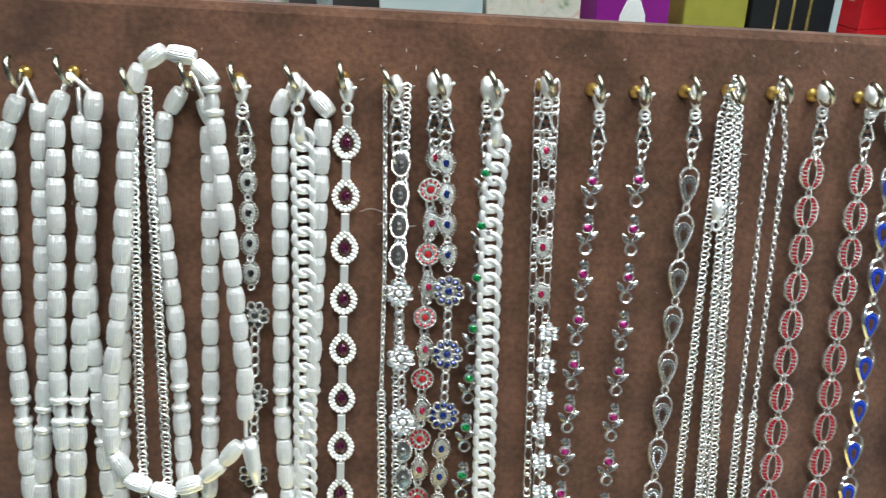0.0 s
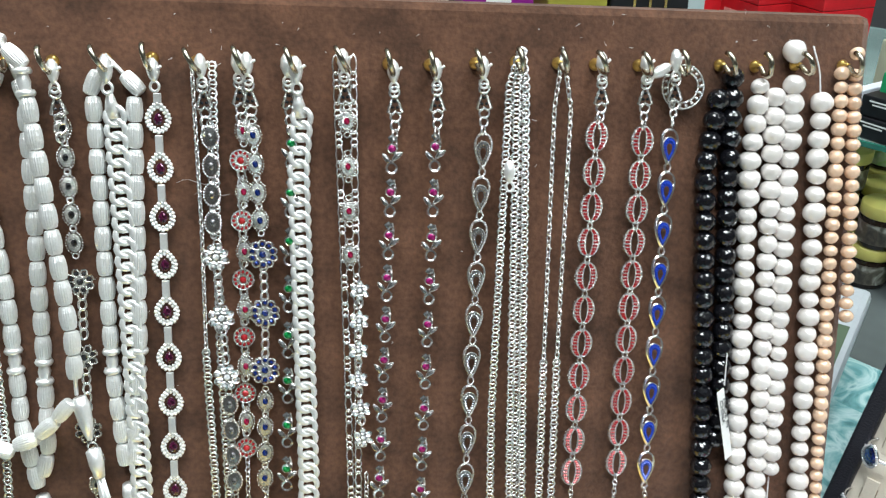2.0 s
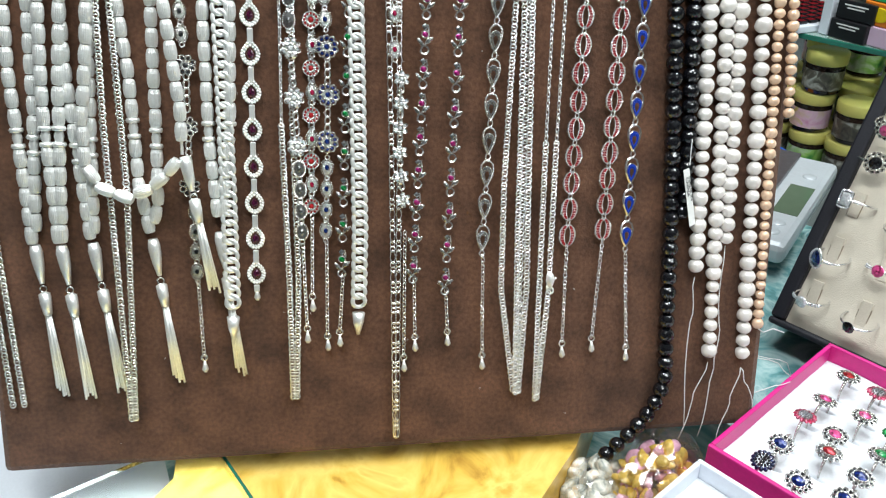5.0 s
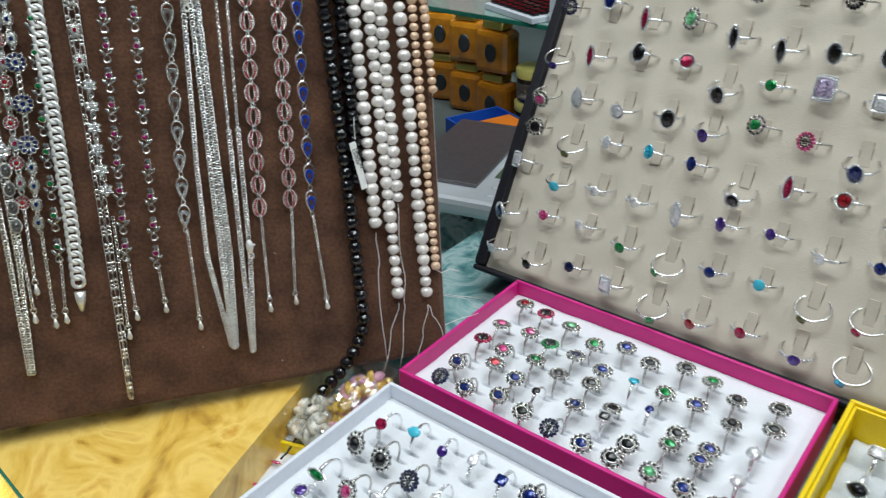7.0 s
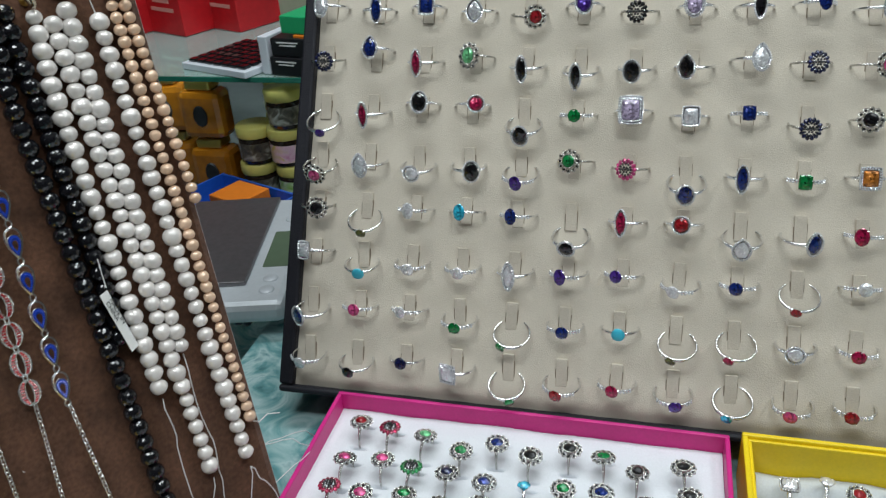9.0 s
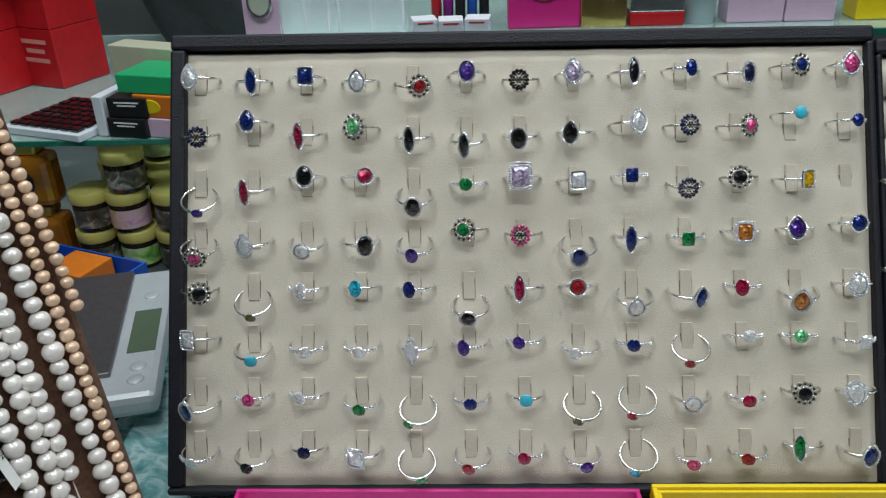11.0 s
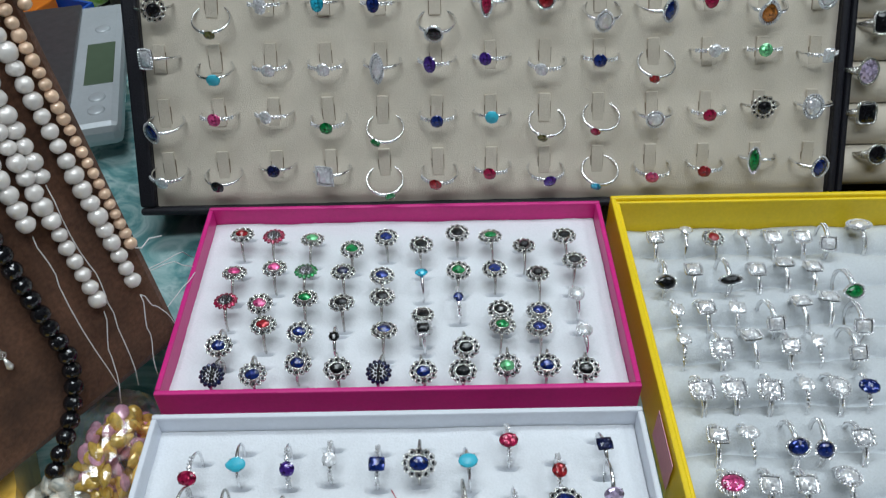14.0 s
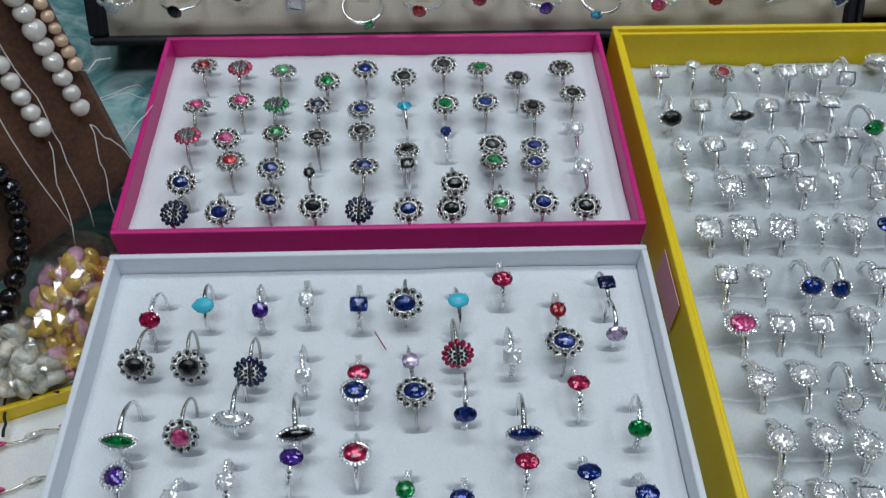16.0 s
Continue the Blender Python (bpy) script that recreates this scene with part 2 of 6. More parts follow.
# ---- the place: counter, room ----
LOW = -0.078
tagged(obj("counter_top", B(-0.9, -0.65, LOW - 0.04, 1.2, 0.30, LOW), MARBLE), "teal marbled counter top under the displays", "counter", kind="structure")
tagged(obj("counter_base", B(-0.85, -0.60, -0.9, 1.15, 0.29, LOW - 0.0401), WALL), "pale counter base down to the floor", "counter", kind="structure")
riser = tagged(new("counter_riser"), "teal marbled riser carrying the boxes and trays", "riser", kind="structure")
part("block", B(0.0, -0.45, LOW, 0.9, -0.09, COUNTER), MARBLE, riser)
part("block", B(-0.11, -0.0899, LOW, 0.9, 0.16, COUNTER), MARBLE, riser)
for name, a in (("floor", (-3, -3, -0.97, 3, 3, -0.9)), ("ceiling", (-3, -3, 1.8, 3, 3, 1.9)), ("wall_north", (-3, 2.0, -0.9, 3, 2.1, 1.8)),
                ("wall_south", (-3, -3.1, -0.9, 3, -3, 1.8)), ("wall_west", (-3.1, -3, -0.9, -3, 2.1, 1.8)), ("wall_east", (3, -3, -0.9, 3.1, 2.1, 1.8))):
    tagged(obj(name, B(*a), CEILING if name == "ceiling" else WALL), ("plain pale shop " if name == "ceiling" else "dark mottled shop ") + name.split("_")[0], name.split("_")[0], kind="structure")

# ---- necklace board on its burl plinth ----
BURL_TOP = -0.0235


def prism(pts, z0, z1):
    """A flat slab over a plan outline."""
    bm = bmesh.new()
    a, b = [bm.verts.new((*p, z0)) for p in pts], [bm.verts.new((*p, z1)) for p in pts]
    bm.faces.new(a[::-1])
    bm.faces.new(b)
    for i in range(len(pts)):
        j = (i + 1) % len(pts)
        bm.faces.new((a[i], a[j], b[j], b[i]))
    bmesh.ops.recalc_face_normals(bm, faces=bm.faces)
    return bm


tagged(obj("burl_slab", prism([(-0.11, -0.10), (-0.066, -0.185), (-0.042, -0.265), (-0.015, -0.345), (-0.06, -0.52), (-0.17, -0.47), (-0.205, -0.385), (-0.30, -0.33)], LOW, BURL_TOP), BURL), "low slab faced with glossy golden burl paper", "plinth")
tagged(obj("card_sheet", prism([(-0.21, -0.386), (-0.172, -0.472), (-0.30, -0.60), (-0.55, -0.50), (-0.40, -0.33)], LOW, LOW + 0.03), WHITE_CARD), "plain white card box lid on the counter", "box lid")
GLASS = mat("clear_glass", (0.90, 0.97, 0.95), 0.03, trans=1.0, grain=0.02, scale=20)
GLASS_EDGE = mat("green_glass_edge", (0.02, 0.16, 0.11), 0.12, grain=0.2, scale=60, coat=0.6)
plate = tagged(new("glass_plate"), "thick clear glass plate with a green edge", "glass plate")
plate.matrix_world = pose(-0.165, -0.358, BURL_TOP, 0, 0, -6)
q = part("sheet", B(-0.06, -0.12, 0.0003, 0.20, -0.0021, 0.006), GLASS, plate)
q.visible_shadow = False
part("edge", B(-0.06, -0.002, 0.0003, 0.20, 0, 0.006, bevel=0.0005), GLASS_EDGE, plate)
board = tagged(new("necklace_board"), "brown velvet display board leaning back, hung with necklaces", "display board")
board.matrix_world = BOARD @ pose(-0.0615, 0.2985, 0, 0, 0, -2.8)
bm = B(-0.449, -0.337, -0.012, 0, 0, 0, bevel=0.0045)
for v in bm.verts:
    v.co.y += (-0.013 if v.co.y > -0.1 else 0.036) * (v.co.x + 0.19)
    if v.co.x > -0.1:
        v.co.x += 0.0035 if v.co.y > -0.1 else 0.001
part("panel", bm, VELVET, board)


# ---- leaning ring tray ----
TRAY_IN = TRAY @ pose(-0.0446, -0.0030, 0, 0, 0, -0.9)


def ring_tray(m, w, h, label, low=0.005, left=0.010, right=0.010):
    t = tagged(new("ring_tray"), label, "ring tray", "ring trays")
    t.matrix_world = m
    for a in ((0, 0, -0.052, w, low, 0), (0, h - 0.010, -0.052, w, h, 0), (0, low + 0.0001, -0.052, left, h - 0.0101, 0), (w - right, low + 0.0001, -0.052, w, h - 0.0101, 0)):
        part("frame_side", B(*a, bevel=0.002), LEATHER, t)
    part("back", B(0.002, 0.002, -0.034, w - 0.002, h - 0.002, -0.03), LEATHER, t)
    return t


tray = ring_tray(TRAY_IN, 0.452, 0.2950, "black leatherette ring tray with beige slotted velvet", right=0.005)
bm = bmesh.new()
NX, NY = 130, 88
to_grid = TRAY.inverted() @ TRAY_IN
sheet = []
for j in range(NY + 1):
    sheet.append([])
    for i in range(NX + 1):
        x, y = 0.0102 + 0.4366 * i / NX, 0.0052 + 0.2783 * j / NY
        p = to_grid @ Vector((x, y, 0))
        cu, cv = (p.x + 0.0209) / 0.03436, (0.2613 - p.y) / 0.03329
        dip = (0.5 + 0.5 * math.cos(2 * math.pi * cu)) ** 2 * (0.5 + 0.5 * math.cos(2 * math.pi * cv)) ** 1.5
        edge = min(1.0, min(i, NX - i, j, NY - j) / 2.0)
        sheet[-1].append(bm.verts.new((x, y, -0.0062 + 0.0026 * edge - 0.0014 * dip + 0.0007 * noise.noise((x * 45, y * 45, 0)))))
for j in range(NY):
    for i in range(NX):
        bm.faces.new((sheet[j][i], sheet[j][i + 1], sheet[j + 1][i + 1], sheet[j + 1][i]))
part("cushion", bm, FOAM_BEIGE, tray, smooth=True)


# ---- rings ----
def outline(shape, n=16):
    """Outline of a cut stone, about 1 in half-width; its length runs along y."""
    pts = []
    for i in range(n):
        a = 2 * math.pi * i / n
        x, y = math.cos(a), math.sin(a)
        if shape == "o":
            y *= 1.3
        elif shape == "m":
            x, y = 0.72 * math.copysign(abs(x) ** 1.25, x), 1.7 * y
        elif shape == "p":
            x, y = x * (1.0 - 0.42 * max(0, y) ** 1.5), 1.35 * y + 0.1
        elif shape == "s":
            k = 1 / max(abs(x), abs(y)) ** 0.75
            x, y = 0.95 * x * k, 1.1 * y * k
        pts.append((x, y))
    return pts


def stone_mesh(bm, shape, r, z, high, mi=0, scale=1.0, m=None, n=16):
    """A faceted stone: table, crown, girdle, pavilion."""
    rings = []
    for k, h in ((0.24, high), (0.62, high * 0.80), (0.88, high * 0.50), (1.0, high * 0.12), (0.93, 0.0), (0.45, -high * 0.7)):
        rings.append([bm.verts.new((x * r * k * scale, y * r * k * scale, z + h)) for x, y in outline(shape, n)])
    for a, b in zip(rings, rings[1:]):
        for i in range(n):
            j = (i + 1) % n
            for tri in ((a[i], b[i], b[j]), (a[i], b[j], a[j])):
                bm.faces.new(tri).material_index = mi
    bm.faces.new(rings[0]).material_index = mi
    bm.faces.new(rings[-1][::-1]).material_index = mi
    vs = [v for q in rings for v in q]
    if m is not None:
        bmesh.ops.transform(bm, matrix=m, verts=vs)


def drop_ball(bm, x, y, z, r, mi=0, sub=1, sz=1.0):
    q = bmesh.ops.create_icosphere(bm, subdivisions=sub, radius=r, matrix=Matrix.Translation((x, y, z)) @ Matrix.Diagonal((1, 1, sz, 1)))
    if mi:
        for f in {f for v in q["verts"] for f in v.link_faces}:
            f.material_index = mi


def along(pts, count):
    """Even steps along a closed outline."""
    pts = [Vector((*p, 0)) for p in pts]
    lens = [(pts[(i + 1) % len(pts)] - pts[i]).length for i in range(len(pts))]
    total, out, i, run = sum(lens), [], 0, 0.0
    for k in range(count):
        d = total * k / count
        while run + lens[i] < d:
            run += lens[i]
            i += 1
        out.append(pts[i].lerp(pts[(i + 1) % len(pts)], (d - run) / lens[i]))
    return out


RING_R = 0.0098
SHAPES = {"o": "oval", "r": "round", "p": "pear-shaped", "m": "marquise", "s": "square-cut"}
SETS = {"H": "in a white crystal halo", "D": "in a wide crystal cluster", "S": "held by prongs", "F": "in a dark marcasite flower",
        "C": "petals round a marcasite centre", "B": "in a beaded dark bezel", "E": "on a broad bright band"}
RINGS = {}


def ring(code, m, group, size=1.0, R=RING_R, wide=0.0):
    """A finger ring round the local y axis, its head towards z."""
    key = (code, size, R, wide)
    if key in RINGS:
        return copy_thing(RINGS[key], m)
    shape, setting, color = code
    word, stone = GEMS[color]
    metal = OXIDE if setting in "FCB" else RHODIUM
    t = tagged(new("ring"), "silver ring, %s %s stone %s" % (SHAPES[shape], word, SETS[setting]), "ring", group)
    r = {"H": 0.0033, "D": 0.0044, "S": 0.0032, "F": 0.0036, "C": 0.0020, "B": 0.0038, "E": 0.0027}[setting] * size
    if shape == "m":
        r *= 0.95
    z = R + 0.0016
    bm = bmesh.new()
    n = 28
    fat = [(0.0009 if setting == "E" else 0.00105 if setting in "HD" else 0.00085) * (0.8 + 0.55 * max(0.0, math.cos(2 * math.pi * i / n)) ** 2) for i in range(n)]
    if wide:
        hoops = []
        for i in range(n):
            a = 2 * math.pi * i / n
            w = wide * (0.75 + 0.25 * math.cos(a)) / 2
            hoops.append([bm.verts.new(((R + q) * math.sin(a), p, (R + q) * math.cos(a))) for q, p in ((0.0, w), (0.0009, 0.8 * w), (0.0009, -0.8 * w), (0.0, -w), (-0.0007, -w), (-0.0007, w))])
        for i in range(n):
            for j in range(6):
                bm.faces.new((hoops[i - 1][j], hoops[i - 1][j - 1], hoops[i][j - 1], hoops[i][j]))
        bmesh.ops.recalc_face_normals(bm, faces=bm.faces)
    else:
        tube(bm, [(R * math.sin(2 * math.pi * i / n), 0, R * math.cos(2 * math.pi * i / n)) for i in range(n)], fat, 6, closed=True)
    part("band", bm, metal if setting in "FCB" else RHODIUM, t, smooth=True)
    out = outline(shape, 24)
    if setting != "C":
        bm = bmesh.new()
        stone_mesh(bm, shape, r, z, 0.0016 if setting != "B" else 0.0026, n=18 if shape != "s" else 16)
        core = part("stone", bm, stone, t, "%s %s stone" % (SHAPES[shape], word), smooth=setting == "B")
    bm = bmesh.new()
    if setting in "HD":
        rows = (1.28,) if setting == "H" else (1.16, 1.38)
        for k in rows:
            edge = [(x * r * k, y * r * k) for x, y in out]
            size_px = sum((Vector(edge[i]) - Vector(edge[i - 1])).length for i in range(len(edge)))
            for p in along(edge, int(size_px / 0.00150)):
                drop_ball(bm, p.x, p.y, z + 0.0003 - 0.003 * (k - rows[0]), 0.00072)
        tagged(part("halo", bm, GEMS["w"][1], t), kind="stuff")
        bm = bmesh.new()
        k = rows[-1] - 0.05
        tube(bm, [(x * r * k, y * r * k, z - 0.0009) for x, y in out], 0.00045, 5, closed=True)
        stone_mesh(bm, shape, r * (k - 0.1), z - 0.0016, 0.0006, n=16)
        # the basket below the head
        top = [bm.verts.new((x * r * k, y * r * k, z - 0.0009)) for x, y in out]
        low = [bm.verts.new((x * r * 0.5, y * r * 0.5, z - 0.0046)) for x, y in out]
        for i in range(len(out)):
            bm.faces.new((top[i], top[i - 1], low[i - 1], low[i]))
        bs = bmesh.new()
        for s in (1, -1):
            for i in range(11 if wide else 5):
                a = s * (0.40 + 0.105 * i)
                for q in (-0.3 * wide, 0.3 * wide) if wide else (0.0,):
                    drop_ball(bs, (R + 0.0009) * math.sin(a), q, (R + 0.0009) * math.cos(a), 0.00062)
        tagged(part("shoulder_pave", bs, GEMS["w"][1], t), kind="stuff")
    elif setting in "SE":
        for sx, sy in ((1, 1), (1, -1), (-1, 1), (-1, -1)):
            tube(bm, [(sx * r * 0.3, sy * r * 0.3, z - 0.003), (sx * r * 0.72, sy * r * (0.72 if shape != "o" else 0.95), z + 0.0008)], 0.0004, 5)
        if color in "wbgprmvG" and setting == "S":
            bs = bmesh.new()
            for s in (1, -1):
                for i in range(4):
                    a = s * (0.42 + 0.17 * i)
                    drop_ball(bs, (R + 0.0009) * math.sin(a), 0.0006 * (-1) ** i, (R + 0.0009) * math.cos(a), 0.00085)
                    drop_ball(bs, (R + 0.0009) * math.sin(a), -0.0008 * (-1) ** i, (R + 0.0008) * math.cos(a), 0.0007)
            tagged(part("shoulder_pave", bs, GEMS["w"][1], t), kind="stuff")
    elif setting in "FB":
        count = 12
        bs = bmesh.new()
        for i in range(count):
            a = 2 * math.pi * i / count
            px, py = math.cos(a) * (r + 0.0018), math.sin(a) * (r * (1.3 if shape == "o" else 1.0) + 0.0018)
            loop = []
            for j in range(8):
                b = 2 * math.pi * j / 8
                lx, ly = 0.0017 * math.cos(b), 0.00145 * math.sin(b)
                loop.append((px + lx * math.cos(a) - ly * math.sin(a), py + lx * math.sin(a) + ly * math.cos(a), z - 0.0012 - 0.0003 * math.cos(b)))
            tube(bm, loop, 0.00046, 4, closed=True)
            drop_ball(bs, px * 1.04, py * 1.04, z - 0.0012, 0.00095, sz=0.6)
        tagged(part("petal_pave", bs, MARCASITE, t), kind="stuff")
        tube(bm, [(x * r * 1.08, y * r * 1.08, z) for x, y in out], 0.0005, 5, closed=True)
    else:
        bs = bmesh.new()
        for i in range(14):
            a = 2 * math.pi * i / 14
            stone_mesh(bs, "p", 0.00135, 0, 0.0010, n=10, m=pose(math.cos(a) * 0.0051, math.sin(a) * 0.0054, z - 0.001, 0, 18, math.degrees(a)) @ pose(0, 0, 0, 0, 0, 90))
        tagged(part("petal_pave", bs, GEMS["n"][1] if color == "b" else stone, t), kind="stuff")
        bs = bmesh.new()
        for i in range(19):
            q = 0 if i == 0 else 0.0017 if i < 7 else 0.0034
            a = i * math.pi / 3 if i < 7 else i * math.pi / 6
            drop_ball(bs, q * math.cos(a), q * math.sin(a), z + 0.0008 - q * 0.25, 0.00085)
        tagged(part("centre_pave", bs, MARCASITE, t), kind="stuff")
        tube(bm, [(0.0045 * math.cos(i * 0.35), 0.0047 * math.sin(i * 0.35), z - 0.0006) for i in range(18)], 0.0005, 5, closed=True)
    mount = part("setting", bm, metal, t)
    if setting in "FCB":
        tagged(mount, kind="stuff")
    else:
        core.parent = mount
    t.matrix_world = m
    RINGS[key] = t
    return t


def spots(rows):
    """Codes with two signed millimetre values: aHb+12-3."""
    for r, line in enumerate(rows):
        for c, word in enumerate(line.split()):
            if len(word) > 3:
                cut = max(word.rfind("+"), word.rfind("-"))
                yield r, c, word[:3], int(word[3:cut]) / 1000, int(word[cut:]) / 1000
            else:
                yield r, c, "", 0, 0


# rings of the leaning tray: offsets of each head from its slot
TRAY_RINGS = [
    "pDw-5-1 mHb+1-4 sHb+1-1 pHw-1-5 rFr+5-9 oHv+0+1 oCk-2-5 pDL-2+0 mHk+2+0 oSb+4+2 oHn+6-2 rFb+4+3 pDp+0+3",
    "rCb+1-6 pHb-2+4 mHm-4-6 oFG-4+0 mHk-3-9 mHk-3-13 oHk-3-9 pHk-5-6 pDw+5+1 rCb+2-1 rFp+6-2 rSt+2+6 rSb+3+1",
    "rEv+1-20 mHm-4-8 oHk+0+2 rHm+4+2 oHk-1-18 rSg-2-4 sDL-2+1 sHw+0-2 sSb-1+1 rCb-1-8 rFk-3-1 sHy+6-3 -",
    "rFp+0-16 pDw-4-9 rHw-2-12 oHk+4-9 oSv-2-15 rFg-4+1 rCp-3-3 oHb-1-17 mHb-3-6 sSg-2-6 sDa-1-2 pHv-3+0 rHb+1+3",
    "rFk+3-5 rEO+0-19 oSw-3-3 oSl-3-2 oSb-4-3 rHk-2-21 mHm-4-3 rHr-2-2 pHw-1-15 pHb+6-10 oSm-4-3 pDa-3-12 pDw-1-2",
    "sHw-6+0 rSt+1-13 rSw+0-8 rSw-1-8 mDw-3-8 oSv-5-6 rSv-5-3 rSw-5-10 rSb-3-5 rEr-3-16 rSw+0+0 rSG-3+0 sSw+2-4",
    "pHb-6-12 rSp-1-4 rSw-4-3 rSg-1-10 rEg-6-20 rSb-1-7 rSt-1-5 rEO-4-18 rEm-5-15 rHw-2-8 rSm-2-6 rFk-2-2 oDw-5-2",
    "rSw-2-9 rSk-2-12 rSn-1-3 sDw-4-7 rEg+3-20 rSr-3-13 rSm-3-7 rSv+1-12 rEl-4-16 rSp-3-11 rSr-4-8 mHg-6-2 pHb+2-7",
]
rng = random.Random(4)
TRAY_R = 0.0116
slot_bm = B(-0.0036, -0.0088, -0.001, 0.0036, 0.0088, 0.0011, bevel=0.0003)
TAB = mat("slot_velvet", (0.585, 0.525, 0.44), 0.95, grain=0.06, scale=900, bump=0.2, spec=0.2)
slot_mesh = obj("slot_tab", slot_bm, TAB, tray)
# dark strips along each tab, painting in the shade of its slot
SLOT_SHADE = mat("slot_gap", (0.24, 0.19, 0.14), 0.95, grain=0.2, scale=600)
shade_mesh = obj("slot_gap", B(0.0036, -0.0091, -0.0012, 0.0040, 0.004, 0.00025), SLOT_SHADE, tray)
side_mesh = obj("slot_gap", B(-0.0041, -0.0091, -0.0012, -0.0036, 0.002, 0.00025), SLOT_SHADE, tray)
first = True
to_tray = TRAY_IN.inverted() @ TRAY
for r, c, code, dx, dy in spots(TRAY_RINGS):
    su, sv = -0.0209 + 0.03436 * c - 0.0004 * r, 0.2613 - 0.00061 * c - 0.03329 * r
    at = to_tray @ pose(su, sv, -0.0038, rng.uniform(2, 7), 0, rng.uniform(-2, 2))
    for me in (slot_mesh, shade_mesh, side_mesh):
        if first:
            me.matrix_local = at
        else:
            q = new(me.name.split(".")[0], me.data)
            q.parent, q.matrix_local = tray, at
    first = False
    if not code:
        continue
    tilt = 49 if code[1] == "E" else 6 + min(34, max(0, -dy * 2000))
    swing = max(-35, min(35, math.degrees(math.asin(max(-0.5, min(0.5, dx / 0.0125))))))
    big = 1.3 if code in ("sDL", "oHb") else 1.12 if code[1] in "FC" else 1.0 if code[1] == "D" else 1.3
    up = dy + 0.0125 * math.sin(radians(tilt)) - 0.004 * (1 - math.cos(radians(tilt)))
    m = TRAY @ pose(su + 0.0004, sv + up, 0.0024 if code[1] == "E" else -0.0015 + 0.005 * min(1, max(0, -dy / 0.016))) @ pose(0, 0, 0, tilt, 0, 0) @ pose(0, 0, 0, 0, swing, 0) @ pose(0, 0, RING_R - TRAY_R)
    ring(code, m, "rings of the leaning tray", big, TRAY_R)

# rings of the boxes
PINK_RINGS = [
    "oFr+26-29 oCm+46-31 oFG+70-34 oFg+95-44 oFb+115-34 oFk+137-41 oFk+159-31 oFg+179-34 rBk+199-43 oFk+224-35",
    "oFp+27-62 oFp+50-59 oCg+69-62 oFn+91-63 oFb+114-67 oSl+137-66 oFg+159-64 oFb+180-63 rBk+205-67 oFk+228-57",
    "oCm+26-85 oFp+46-88 oFg+71-84 oFk+92-88 oFk+115-84 sFk+138-98 rSb+158-86 oFk+182-96 oFb+203-97 rDw+225-85",
    "oFb+28-119 oFr+50-104 oFb+71-110 rSk+90-114 oFb+117-109 sDk+138-109 oFk+161-123 oFg+182-107 oFb+202-109 rDw+226-112",
    "oCb+29-139 oFb+49-139 oFb+73-132 oFk+93-136 oCb+116-141 oFb+138-144 oFk+159-139 oFG+183-136 oFb+204-136 oFk+224-141",
]
WHITE_RINGS = [
    "oSm+29-199 pSt+50-192 rSv+74-195 rSw+94-190 sSb+117-193 oFb+137-193 oSt+160-192 oSm+180-181 rSr+203-198 sSn+226-184",
    "rBk+28-222 rBk+48-223 rCb+74-226 rSw+95-228 oSm+118-227 rSL+139-222 rCm+158-220 sSw+181-221 oFb+204-214 oSL+226-211",
    "mHg+28-255 rFp+51-254 mDw+70-247 mHk+94-254 oHb+117-235 oFb+141-236 oSb+161-247 mHb+183-256 oSm+207-234 oSg+229-255",
    "rDv+29-269 rSw+51-278 rSw+70-272 oSv+94-263 oHm+118-262 rSg+137-277 oSb+158-281 oSm+183-267 oSb+206-272 oSb+226-281",
]
YELLOW_RINGS = [
    "sHw+283-25 rSw+303-19 rFr+319-26 rSw+339-23 sHw+356-27 sHw+374-27 sHw+389-34 oDw+414-16",
    "pHk+282-65 sHw+300-54 mHk+319-64 sHw+338-55 sHw+356-49 sHw+372-53 pHg+388-75",
    "rSw+283-87 sHw+300-85 sSw+318-86 sHw+335-99 sHw+356-81 sHw+373-78 sHw+384-102",
    "rSw+282-109 sDw+301-116 sHw+320-106 sHw+339-115 rSw+355-112 sHw+373-121",
    "sDw+284-143 sDw+301-143 sDw+320-144 rSw+339-141 rDw+355-143 oSb+371-143",
    "sHw+285-171 pSw+301-170 oHb+322-179 rHb+336-181 sHw+356-174",
    "oDp+285-198 sHw+303-199 sHw+320-199 rDw+341-195",
    "rDw+286-227 rDw+305-224 rDw+321-238 sHw+339-224",
    "rDw+287-253 rDw+305-253 rDw+320-257",
    "rDw+283-277 rDw+299-276 sHw+314-278",
]


